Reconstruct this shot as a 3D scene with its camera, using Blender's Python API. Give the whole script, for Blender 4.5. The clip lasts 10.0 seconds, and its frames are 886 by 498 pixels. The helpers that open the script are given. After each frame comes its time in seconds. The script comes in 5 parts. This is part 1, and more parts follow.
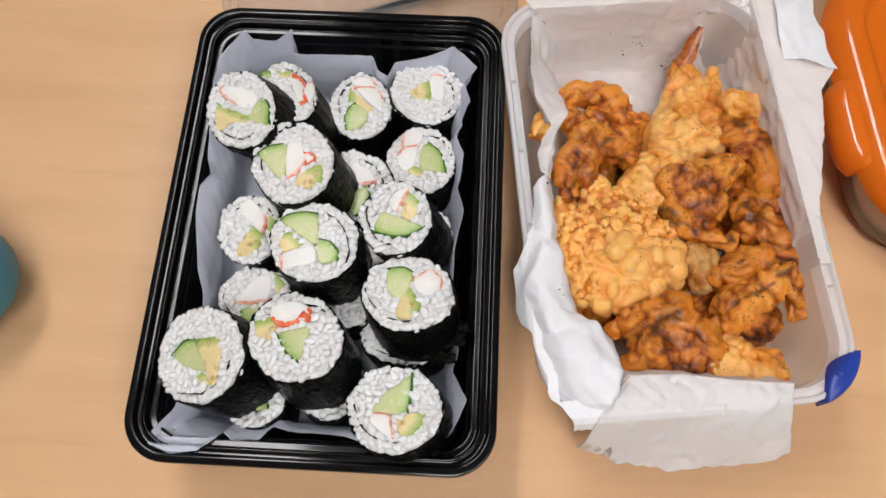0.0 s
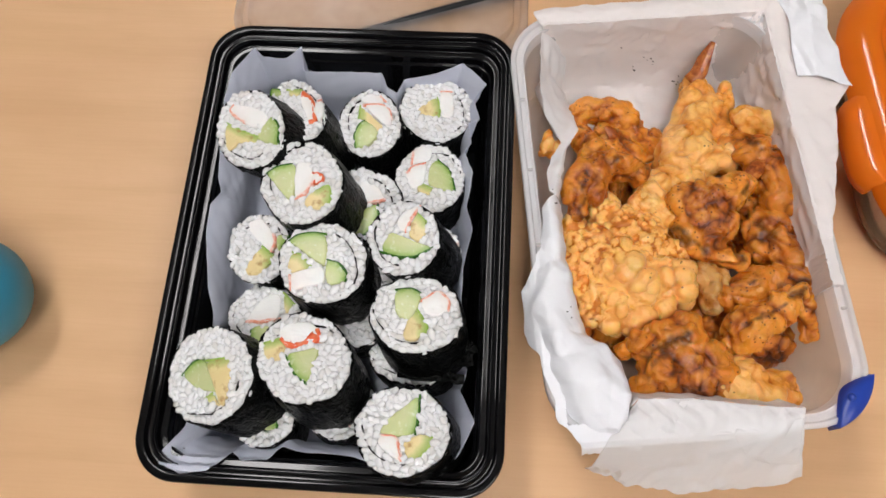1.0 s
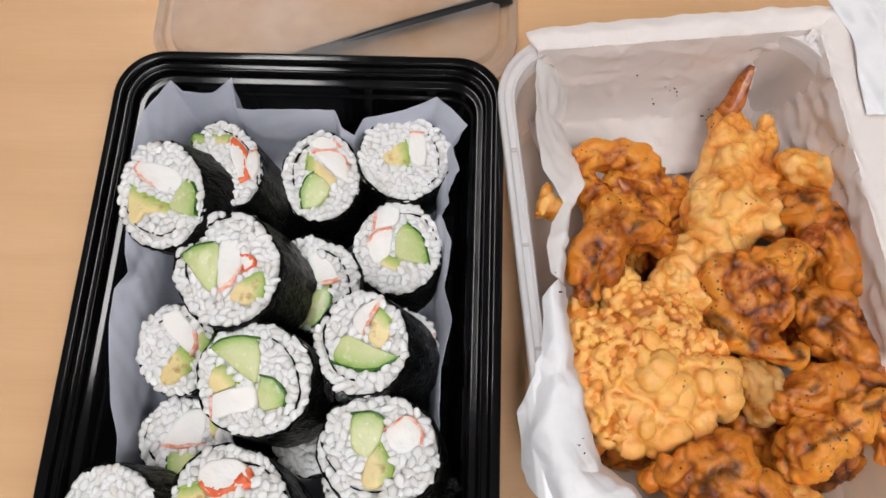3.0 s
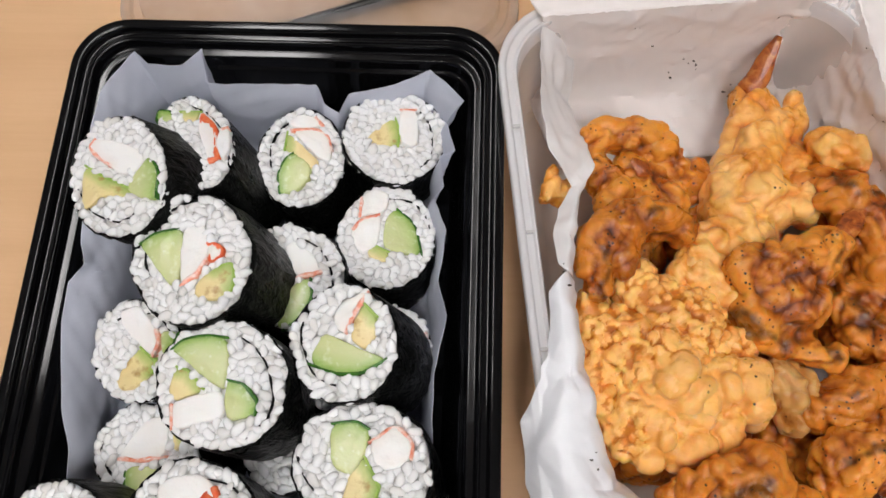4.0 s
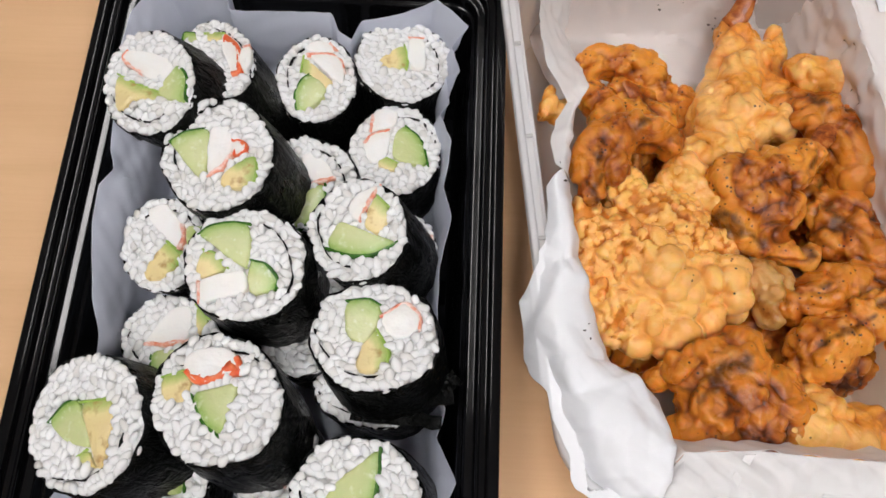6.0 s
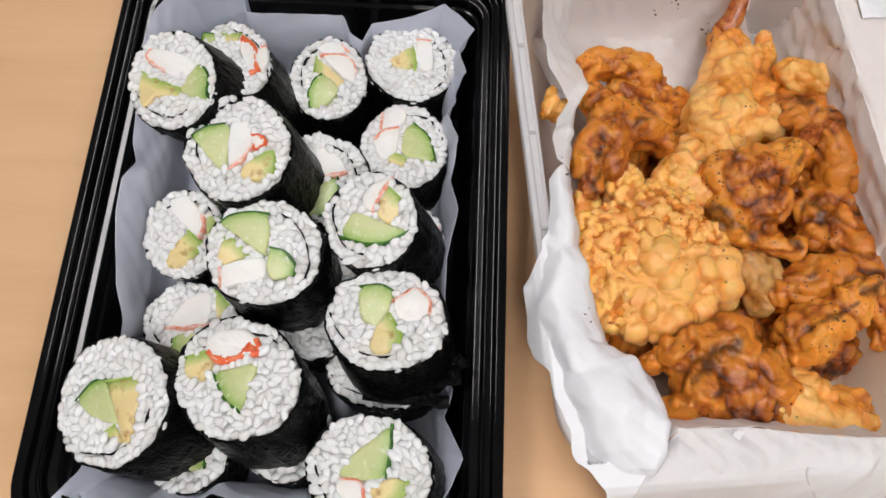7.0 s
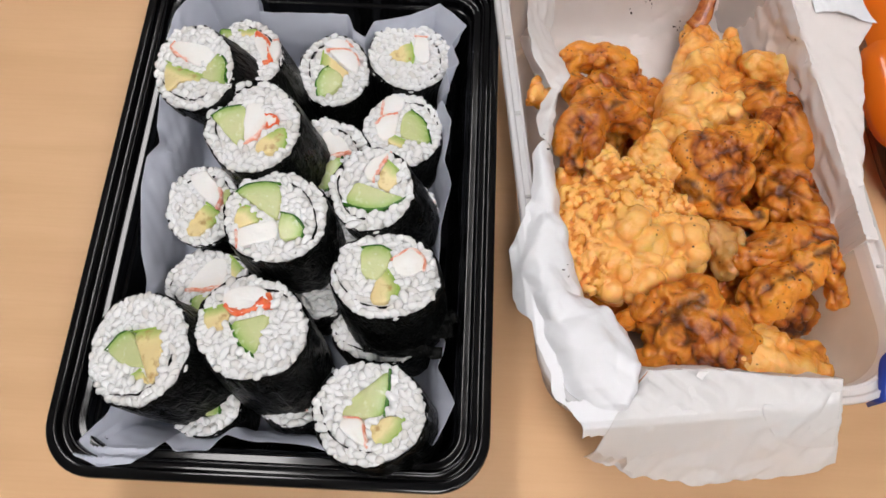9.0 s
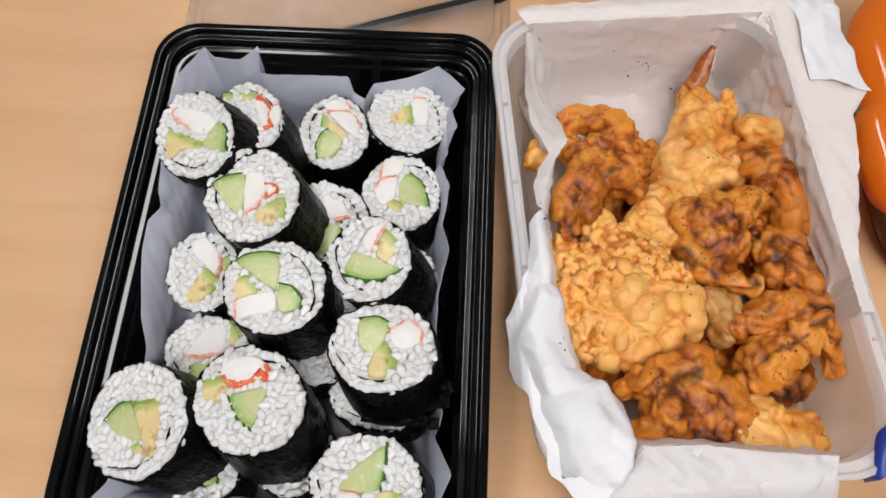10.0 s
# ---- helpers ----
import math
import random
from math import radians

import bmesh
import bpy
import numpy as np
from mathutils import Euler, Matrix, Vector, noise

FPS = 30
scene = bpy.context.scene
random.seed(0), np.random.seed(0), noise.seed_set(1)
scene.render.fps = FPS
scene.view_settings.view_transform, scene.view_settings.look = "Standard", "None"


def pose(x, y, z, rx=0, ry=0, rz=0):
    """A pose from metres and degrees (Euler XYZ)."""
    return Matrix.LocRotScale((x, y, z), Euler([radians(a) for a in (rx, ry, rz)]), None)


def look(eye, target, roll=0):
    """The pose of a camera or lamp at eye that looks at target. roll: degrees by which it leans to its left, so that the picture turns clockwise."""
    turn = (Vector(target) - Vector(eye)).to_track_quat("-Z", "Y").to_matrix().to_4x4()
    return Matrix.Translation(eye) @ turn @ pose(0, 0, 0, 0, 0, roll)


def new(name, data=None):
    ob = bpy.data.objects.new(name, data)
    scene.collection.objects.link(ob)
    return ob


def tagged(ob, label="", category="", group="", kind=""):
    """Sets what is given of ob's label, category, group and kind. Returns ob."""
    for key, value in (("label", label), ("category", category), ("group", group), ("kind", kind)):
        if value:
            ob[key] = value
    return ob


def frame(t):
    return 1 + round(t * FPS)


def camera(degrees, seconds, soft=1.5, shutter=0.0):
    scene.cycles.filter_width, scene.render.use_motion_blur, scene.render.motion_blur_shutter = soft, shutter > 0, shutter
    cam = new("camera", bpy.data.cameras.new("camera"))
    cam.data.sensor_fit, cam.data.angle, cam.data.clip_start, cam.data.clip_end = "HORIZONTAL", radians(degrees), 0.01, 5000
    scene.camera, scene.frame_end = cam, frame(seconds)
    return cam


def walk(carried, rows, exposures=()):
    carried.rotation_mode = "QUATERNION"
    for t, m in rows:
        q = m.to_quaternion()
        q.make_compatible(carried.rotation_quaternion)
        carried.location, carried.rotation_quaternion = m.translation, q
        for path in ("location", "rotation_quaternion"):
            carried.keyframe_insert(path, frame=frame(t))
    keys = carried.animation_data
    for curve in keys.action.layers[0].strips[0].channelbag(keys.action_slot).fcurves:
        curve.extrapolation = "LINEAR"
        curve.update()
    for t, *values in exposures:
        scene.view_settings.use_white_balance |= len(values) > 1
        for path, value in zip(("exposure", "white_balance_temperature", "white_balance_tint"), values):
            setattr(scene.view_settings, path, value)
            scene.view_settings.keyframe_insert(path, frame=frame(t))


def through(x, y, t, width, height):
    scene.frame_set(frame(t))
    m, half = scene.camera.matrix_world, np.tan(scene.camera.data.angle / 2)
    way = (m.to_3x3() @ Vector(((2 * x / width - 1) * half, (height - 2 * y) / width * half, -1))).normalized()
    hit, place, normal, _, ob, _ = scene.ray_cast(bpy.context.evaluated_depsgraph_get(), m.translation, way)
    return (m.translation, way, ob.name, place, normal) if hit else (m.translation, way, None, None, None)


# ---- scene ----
cam = camera(63.37, 10.0, 1.6)
PATH = [
    (0, (0.06857, -0.00532, 0.40162), (0.06013, 0.11422, 0.07278), -1.17),
    (0.5, (0.07215, -0.00307, 0.41346), (0.05877, 0.12120, 0.08654), -3.32),
    (1, (0.07222, 0.00613, 0.40524), (0.05580, 0.12388, 0.07605), -4.83),
    (1.5, (0.07069, 0.02350, 0.39458), (0.06593, 0.13500, 0.06284), -0.00),
    (2, (0.06803, 0.04164, 0.38725), (0.05818, 0.14581, 0.05326), -2.87),
    (2.5, (0.07193, 0.06347, 0.36332), (0.06252, 0.17213, 0.03075), -2.57),
    (2.7, (0.07247, 0.07547, 0.35363), (0.06291, 0.18232, 0.02048), -2.94),
    (3.8, (0.07324, 0.08768, 0.31103), (0.06430, 0.19726, -0.02125), -2.86),
    (4, (0.07300, 0.08885, 0.30732), (0.06550, 0.19591, -0.02582), -2.10),
    (4.5, (0.07524, 0.08008, 0.30150), (0.06615, 0.18726, -0.03156), -3.46),
    (5, (0.07470, 0.06727, 0.30150), (0.06554, 0.17602, -0.03105), -3.49),
    (5.5, (0.07193, 0.05312, 0.30759), (0.06621, 0.16304, -0.02465), -1.00),
    (6, (0.07014, 0.04113, 0.31405), (0.06574, 0.15445, -0.01707), 0.21),
    (6.2, (0.06860, 0.03775, 0.31767), (0.06704, 0.15266, -0.01292), 1.70),
    (7.3, (0.06519, 0.02611, 0.33326), (0.06279, 0.14337, 0.00349), 1.56),
    (7.5, (0.06511, 0.02223, 0.34013), (0.06099, 0.14079, 0.01085), 0.89),
    (8, (0.06443, 0.00339, 0.34739), (0.05899, 0.12443, 0.01903), 1.20),
    (8.5, (0.06866, -0.00848, 0.34437), (0.06354, 0.11597, 0.01728), 1.03),
    (9, (0.07094, -0.00492, 0.34572), (0.06672, 0.12390, 0.02032), 0.80),
    (9.5, (0.07280, 0.00309, 0.35264), (0.06729, 0.13642, 0.02908), 0.12),
    (10, (0.07240, 0.01648, 0.35682), (0.06631, 0.15180, 0.03410), 0.26),
]
walk(cam, [(t, look(eye, target, roll)) for t, eye, target, roll in PATH])

# world: a closed room lit by its ceiling lights
world = bpy.data.worlds.new("world")
scene.world = world
world.use_nodes = True
world.node_tree.nodes["Background"].inputs[0].default_value = (0.8, 0.85, 1.0, 1)
world.node_tree.nodes["Background"].inputs[1].default_value = 0.05
scene.view_settings.exposure = 0.0
LIGHT_POWER = 19.2
MM = 0.001


# ---------------------------------------------------------------- materials
class Tree:
    """A short way to write node materials."""

    def __init__(self, name):
        self.mat = bpy.data.materials.new(name)
        self.mat.use_nodes = True
        self.t = self.mat.node_tree
        self.bsdf = self.t.nodes["Principled BSDF"]
        self.out = self.t.nodes["Material Output"]

    def node(self, kind, **sets):
        n = self.t.nodes.new(kind)
        for key, value in sets.items():
            n.inputs[key.replace("_", " ")].default_value = value
        return n

    def link(self, a, b):
        self.t.links.new(a, b)

    def coords(self, scale=(1, 1, 1), what="Object"):
        c = self.t.nodes.new("ShaderNodeTexCoord")
        m = self.t.nodes.new("ShaderNodeMapping")
        m.inputs["Scale"].default_value = scale
        self.link(c.outputs[what], m.inputs["Vector"])
        return m.outputs["Vector"]

    def noise(self, vector, scale, detail=3.0, rough=0.55, distortion=0.0):
        n = self.node("ShaderNodeTexNoise", Scale=scale, Detail=detail, Roughness=rough, Distortion=distortion)
        self.link(vector, n.inputs["Vector"])
        return n.outputs["Fac"]

    def cells(self, vector, scale, feature="F1"):
        n = self.node("ShaderNodeTexVoronoi", Scale=scale)
        n.feature = feature
        self.link(vector, n.inputs["Vector"])
        return n.outputs["Distance"]

    def ramp(self, fac, stops):
        n = self.t.nodes.new("ShaderNodeValToRGB")
        els = n.color_ramp.elements
        while len(els) < len(stops):
            els.new(0.5)
        for e, (p, c) in zip(els, stops):
            e.position = p
            e.color = (*c, 1) if len(c) == 3 else c
        self.link(fac, n.inputs["Fac"])
        return n.outputs["Color"]

    def mix(self, fac, a, b, blend="MIX"):
        n = self.t.nodes.new("ShaderNodeMix")
        n.data_type, n.blend_type = "RGBA", blend
        ins = [n.inputs[0], n.inputs[6], n.inputs[7]]
        for socket, v in zip(ins, (fac, a, b)):
            if isinstance(v, (int, float)):
                socket.default_value = v
            elif isinstance(v, tuple):
                socket.default_value = (*v, 1)
            else:
                self.link(v, socket)
        return n.outputs[2]

    def bump(self, height, strength=0.3, distance=0.001, normal=None):
        n = self.node("ShaderNodeBump", Strength=strength, Distance=distance)
        self.link(height, n.inputs["Height"])
        if normal:
            self.link(normal, n.inputs["Normal"])
        return n.outputs["Normal"]

    def set(self, **sets):
        for key, value in sets.items():
            s = self.bsdf.inputs[key.replace("_", " ")]
            if isinstance(value, (int, float)):
                s.default_value = value
            elif isinstance(value, tuple):
                s.default_value = (*value, 1) if len(value) == 3 and s.type == "RGBA" else value
            else:
                self.link(value, s)
        return self

    def clear(self, fac, tint=(1, 1, 1)):
        """Lets a share of the light straight through."""
        mix = self.t.nodes.new("ShaderNodeMixShader")
        glass = self.node("ShaderNodeBsdfTransparent", Color=(*tint, 1))
        if isinstance(fac, (int, float)):
            mix.inputs[0].default_value = fac
        else:
            self.link(fac, mix.inputs[0])
        self.link(self.bsdf.outputs[0], mix.inputs[1])
        self.link(glass.outputs[0], mix.inputs[2])
        self.link(mix.outputs[0], self.out.inputs["Surface"])
        return self

    def glow_through(self, fac, colour):
        """Thin translucent sheet: part of the light scatters through to the other side."""
        mix = self.t.nodes.new("ShaderNodeMixShader")
        mix.inputs[0].default_value = fac
        thin = self.node("ShaderNodeBsdfTranslucent", Color=(*colour, 1))
        src = self.out.inputs["Surface"].links[0].from_socket
        self.link(src, mix.inputs[1])
        self.link(thin.outputs[0], mix.inputs[2])
        self.link(mix.outputs[0], self.out.inputs["Surface"])
        return self


def wood_material():
    m = Tree("maple_laminate")
    v = m.coords((1.0, 9.0, 1.0))
    fine = m.noise(m.coords((6.0, 160.0, 1.0)), 4.0, 4)
    wide = m.noise(v, 5.0, 3, 0.5, 0.6)
    blot = m.noise(m.coords((1, 2.2, 1)), 9.0, 2)
    c = m.ramp(wide, [(0.25, (0.62, 0.375, 0.195)), (0.5, (0.68, 0.42, 0.225)), (0.8, (0.72, 0.45, 0.25))])
    c = m.mix(m.ramp(fine, [(0.42, (0, 0, 0)), (0.75, (0.16, 0.16, 0.16))]), c, (0.56, 0.31, 0.15))
    c = m.mix(m.ramp(blot, [(0.45, (0, 0, 0)), (0.8, (0.38, 0.38, 0.38))]), c, (0.58, 0.33, 0.175))
    m.set(Base_Color=c, Roughness=0.36, Specular_IOR_Level=0.4, Normal=m.bump(fine, 0.04, 0.0004))
    return m.mat


def black_plastic():
    m = Tree("black_plastic")
    v = m.coords()
    smear = m.noise(v, 45.0, 4)
    m.set(Base_Color=(0.0035, 0.0035, 0.004), Roughness=m.ramp(smear, [(0.35, (0.08, 0.08, 0.08)), (0.75, (0.17, 0.17, 0.17))]), Specular_IOR_Level=0.33,
          Normal=m.bump(m.noise(v, 60.0, 2), 0.06, 0.001))
    return m.mat


def nori_material():
    m = Tree("nori")
    v = m.coords()
    fibre = m.noise(v, 380.0, 5, 0.7)
    crinkle = m.noise(m.coords((1, 1, 0.45)), 210.0, 4, 0.6, 1.4)
    patch = m.noise(v, 110.0, 3)
    c = m.ramp(fibre, [(0.3, (0.0010, 0.0011, 0.0010)), (0.62, (0.0022, 0.0025, 0.0022)), (0.85, (0.008, 0.009, 0.008))])
    m.set(Base_Color=c, Roughness=m.ramp(patch, [(0.35, (0.24, 0.24, 0.24)), (0.7, (0.46, 0.46, 0.46))]), Specular_IOR_Level=0.13,
          Normal=m.bump(fibre, 0.15, 0.0006, m.bump(crinkle, 0.8, 0.003)))
    return m.mat


def rice_material():
    m = Tree("cooked_rice")
    g = m.t.nodes.new("ShaderNodeNewGeometry")
    c = m.ramp(g.outputs["Random Per Island"], [(0.0, (0.70, 0.685, 0.66)), (0.3, (0.78, 0.78, 0.775)), (1.0, (0.81, 0.815, 0.82))])
    m.set(Base_Color=c, Roughness=0.22, Specular_IOR_Level=0.5, Subsurface_Weight=0.15, Subsurface_Radius=(0.0013, 0.0012, 0.0011),
          Subsurface_Scale=1.0)
    return m.mat


def rice_core_material():
    m = Tree("rice_core")
    v = m.coords()
    # duller than the grains, so shade between them is partly in the colour
    c = m.ramp(m.cells(v, 420.0), [(0.0, (0.72, 0.715, 0.71)), (0.7, (0.60, 0.585, 0.56))])
    m.set(Base_Color=c, Roughness=0.32, Subsurface_Weight=0.1, Subsurface_Radius=(0.002, 0.0017, 0.0014), Subsurface_Scale=1.0, Normal=m.bump(m.cells(v, 380.0), 0.8, 0.0015))
    return m.mat


def crab_material():
    m = Tree("crab_stick")
    v = m.coords()
    fibre = m.noise(m.coords((1, 1, 0.3)), 700.0, 3)
    mixed = m.mix(0.3, rind(m), m.noise(v, 260.0, 3))
    c = m.ramp(mixed, [(0.10, (0.80, 0.56, 0.48)), (0.28, (0.80, 0.765, 0.73)), (0.6, (0.83, 0.82, 0.80))])
    m.set(Base_Color=c, Roughness=0.42, Subsurface_Weight=0.3, Subsurface_Radius=(0.002, 0.0015, 0.0012), Subsurface_Scale=1.0,
          Normal=m.bump(fibre, 0.3, 0.0006))
    return m.mat


def crab_skin_material(name, stops):
    m = Tree(name)
    v = m.coords()
    c = m.ramp(m.noise(v, 300.0, 4, 0.6), stops)
    m.set(Base_Color=c, Roughness=0.38, Subsurface_Weight=0.25, Subsurface_Radius=(0.002, 0.001, 0.0008), Subsurface_Scale=1.0, Normal=m.bump(m.noise(v, 600.0, 3), 0.3, 0.0006))
    return m.mat


def rind(m):
    """How deep a place lies under the coloured edge of its piece, 0 at the edge to 1 at 8 mm."""
    n = m.t.nodes.new("ShaderNodeAttribute")
    n.attribute_name = "depth"
    return n.outputs["Fac"]


def cucumber_material():
    m = Tree("cucumber_flesh")
    v = m.coords()
    c = m.ramp(rind(m), [(0.04, (0.10, 0.25, 0.030)), (0.20, (0.26, 0.41, 0.09)), (0.45, (0.47, 0.56, 0.23)), (0.9, (0.58, 0.61, 0.31))])
    c = m.mix(m.ramp(m.noise(v, 160.0, 3, 0.6, 0.5), [(0.35, (0.45, 0.45, 0.45)), (0.65, (0, 0, 0))]), c, (0.50, 0.58, 0.27))
    seeds = m.ramp(m.noise(m.coords((1, 1, 0.3)), 330.0, 2), [(0.58, (0, 0, 0)), (0.74, (0.5, 0.5, 0.5))])
    c = m.mix(seeds, c, (0.74, 0.79, 0.56))
    m.set(Base_Color=c, Roughness=0.24, Specular_IOR_Level=0.5, Subsurface_Weight=0.3, Subsurface_Radius=(0.0018, 0.0024, 0.001), Subsurface_Scale=1.0,
          Normal=m.bump(m.noise(v, 420.0, 3), 0.35, 0.0008))
    return m.mat


def cucumber_skin_material():
    m = Tree("cucumber_skin")
    v = m.coords()
    c = m.ramp(m.noise(v, 240.0, 3), [(0.3, (0.016, 0.07, 0.010)), (0.6, (0.05, 0.16, 0.02)), (0.8, (0.15, 0.32, 0.06))])
    m.set(Base_Color=c, Roughness=0.25)
    return m.mat


def avocado_material():
    m = Tree("avocado_flesh")
    v = m.coords()
    mixed = m.mix(0.35, rind(m), m.noise(v, 120.0, 3, 0.6, 0.6))
    c = m.ramp(mixed, [(0.20, (0.30, 0.42, 0.10)), (0.40, (0.50, 0.54, 0.19)), (0.60, (0.76, 0.65, 0.33)), (0.85, (0.74, 0.60, 0.30))])
    spots = m.ramp(m.noise(v, 210.0, 4), [(0.54, (0, 0, 0)), (0.70, (0.85, 0.85, 0.85))])
    c = m.mix(spots, c, (0.40, 0.22, 0.07))
    m.set(Base_Color=c, Roughness=0.34, Subsurface_Weight=0.2, Subsurface_Radius=(0.002, 0.0018, 0.0008), Subsurface_Scale=1.0,
          Normal=m.bump(m.noise(v, 420.0, 3), 0.3, 0.0008))
    return m.mat


def avocado_skin_material():
    m = Tree("avocado_green_edge")
    v = m.coords()
    c = m.ramp(m.noise(v, 250.0, 3), [(0.3, (0.20, 0.36, 0.045)), (0.7, (0.40, 0.55, 0.12))])
    m.set(Base_Color=c, Roughness=0.3)
    return m.mat


def batter_material(name, light, mid, dark, burnt, amount, specks):
    """Fried batter: mottled from light to dark, with burnt streaks and small dark specks. Shade in the creases is part
    of the colour.
    """
    m = Tree(name)
    v = m.coords()
    big = m.noise(v, 62.0, 4, 0.6, 0.8)
    small = m.noise(v, 330.0, 4, 0.65)
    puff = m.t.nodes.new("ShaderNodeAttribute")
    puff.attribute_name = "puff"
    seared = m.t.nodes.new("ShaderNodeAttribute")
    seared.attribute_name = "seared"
    # shade put into the base colour: dark creases, light lobe tops
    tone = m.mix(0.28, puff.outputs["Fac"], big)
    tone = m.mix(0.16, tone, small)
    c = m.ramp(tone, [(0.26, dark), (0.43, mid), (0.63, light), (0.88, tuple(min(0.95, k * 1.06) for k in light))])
    patch = m.noise(m.coords((1, 1, 1)), 78.0, 3, 0.5, 1.2)
    c = m.mix(m.ramp(patch, [(0.64 - amount, (0, 0, 0)), (0.80 - amount * 0.6, (0.45, 0.45, 0.45))]), c, burnt)
    edge = m.mix(0.55, seared.outputs["Fac"], m.noise(v, 210.0, 5, 0.65, 0.9))
    c = m.mix(m.ramp(edge, [(0.40, (0, 0, 0)), (0.56, (0.40, 0.40, 0.40)), (0.76, (0.85, 0.85, 0.85))]), c, burnt)
    dots = m.cells(v, 400.0)
    pick = m.noise(v, 150.0, 2)
    mask = m.mix(1.0, m.ramp(dots, [(0.16, (1, 1, 1)), (0.24, (0, 0, 0))]), m.ramp(pick, [(0.62 - specks, (0, 0, 0)), (0.66 - specks, (1, 1, 1))]), "MULTIPLY")
    c = m.mix(mask, c, (0.03, 0.016, 0.009))
    relief = m.noise(v, 640.0, 4, 0.6, 0.6)
    m.set(Base_Color=c, Roughness=m.ramp(big, [(0.3, (0.22, 0.22, 0.22)), (0.7, (0.36, 0.36, 0.36))]), Specular_IOR_Level=0.36,
          Subsurface_Weight=0.4, Subsurface_Radius=(0.0030, 0.0012, 0.0004), Subsurface_Scale=1.0, Normal=m.bump(relief, 0.32, 0.0010))
    return m.mat


def tail_material():
    m = Tree("shrimp_tail_shell")
    v = m.coords()
    c = m.ramp(m.noise(m.coords((1, 1, 1)), 210.0, 4, 0.6, 1.0), [(0.3, (0.12, 0.022, 0.007)), (0.5, (0.36, 0.085, 0.014)), (0.72, (0.58, 0.22, 0.045))])
    m.set(Base_Color=c, Roughness=0.25, Normal=m.bump(m.noise(v, 500.0, 3), 0.3, 0.0008))
    return m.mat


def paper_material(name, base, through, clear):
    m = Tree(name)
    v = m.coords()
    c = m.mix(m.ramp(m.noise(v, 60.0, 4), [(0.4, (0, 0, 0)), (0.8, (0.5, 0.5, 0.5))]), base, tuple(0.93 * k for k in base))
    m.set(Base_Color=c, Roughness=0.42, Specular_IOR_Level=0.4, Normal=m.bump(m.noise(v, 130.0, 3), 0.12, 0.0015))
    m.clear(clear)
    m.glow_through(through, base)
    return m.mat


def frosted_plastic(name="frosted_plastic", clear=0.70, base=(0.93, 0.925, 0.925)):
    m = Tree(name)
    v = m.coords()
    m.set(Base_Color=base, Roughness=0.22, Specular_IOR_Level=0.5, Normal=m.bump(m.noise(v, 40.0, 2), 0.05, 0.001))
    m.clear(m.ramp(m.noise(v, 25.0, 3), [(0.3, (clear * 0.9,) * 3), (0.7, (clear * 1.08,) * 3)]), (0.97, 0.96, 0.95))
    m.glow_through(0.25, base)
    return m.mat


def simple(name, base, rough=0.4, scale=60.0, vary=0.12, metallic=0.0, bump=0.05):
    m = Tree(name)
    v = m.coords()
    c = m.mix(m.ramp(m.noise(v, scale, 4), [(0.35, (0, 0, 0)), (0.75, (1, 1, 1))]), base, tuple(k * (1 - vary) for k in base))
    m.set(Base_Color=c, Roughness=rough, Metallic=metallic, Normal=m.bump(m.noise(v, scale * 6, 3), bump, 0.001))
    return m.mat


def orange_plastic():
    m = Tree("orange_plastic")
    v = m.coords()
    c = m.mix(m.ramp(m.noise(v, 30.0, 2), [(0.3, (0, 0, 0)), (0.8, (1, 1, 1))]), (0.95, 0.250, 0.018), (0.92, 0.205, 0.010))
    m.set(Base_Color=c, Roughness=0.16, Specular_IOR_Level=0.8)
    m.clear(0.06, (1.0, 0.30, 0.03))
    m.glow_through(0.30, (0.95, 0.26, 0.02))
    return m.mat


def clear_glass():
    m = Tree("clear_glass")
    m.set(Base_Color=(0.95, 0.97, 0.96), Roughness=0.02, Transmission_Weight=1.0, IOR=1.45)
    return m.mat


def lamp_material():
    m = Tree("lamp_diffuser")
    m.set(Base_Color=(0.9, 0.9, 0.9), Emission_Color=(1.0, 0.97, 0.965), Emission_Strength=LIGHT_POWER)
    return m.mat


WOOD, BLACK, NORI, RICE, CORE = wood_material(), black_plastic(), nori_material(), rice_material(), rice_core_material()
CRAB, CUC, CUCSKIN = crab_material(), cucumber_material(), cucumber_skin_material()
CRABSKIN = crab_skin_material("crab_stick_pink", [(0.36, (0.78, 0.22, 0.12)), (0.50, (0.82, 0.42, 0.32)), (0.62, (0.86, 0.68, 0.62))])
CRABRED = crab_skin_material("crab_stick_red", [(0.40, (0.78, 0.10, 0.025)), (0.62, (0.80, 0.20, 0.07)), (0.85, (0.85, 0.50, 0.40))])
AVO, AVOSKIN, TAIL = avocado_material(), avocado_skin_material(), tail_material()
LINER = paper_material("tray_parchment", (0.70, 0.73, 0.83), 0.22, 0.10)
PARCH = paper_material("box_parchment", (0.95, 0.90, 0.88), 0.20, 0.12)
FOLDED = paper_material("folded_parchment", (0.92, 0.925, 0.955), 0.12, 0.03)
THIN = paper_material("thin_parchment", (0.96, 0.95, 0.95), 0.22, 0.24)
FROST = frosted_plastic()
FROST_RIM = frosted_plastic("frosted_rim", 0.42, (0.93, 0.93, 0.95))
ORANGE, GLASS, LAMP = orange_plastic(), clear_glass(), lamp_material()
BLUE = simple("blue_plastic", (0.02, 0.055, 0.36), 0.3)
TEAL = simple("teal_plastic", (0.035, 0.25, 0.38), 0.45, 30.0, 0.08)
DARKMETAL = simple("dark_rod", (0.012, 0.012, 0.013), 0.3)
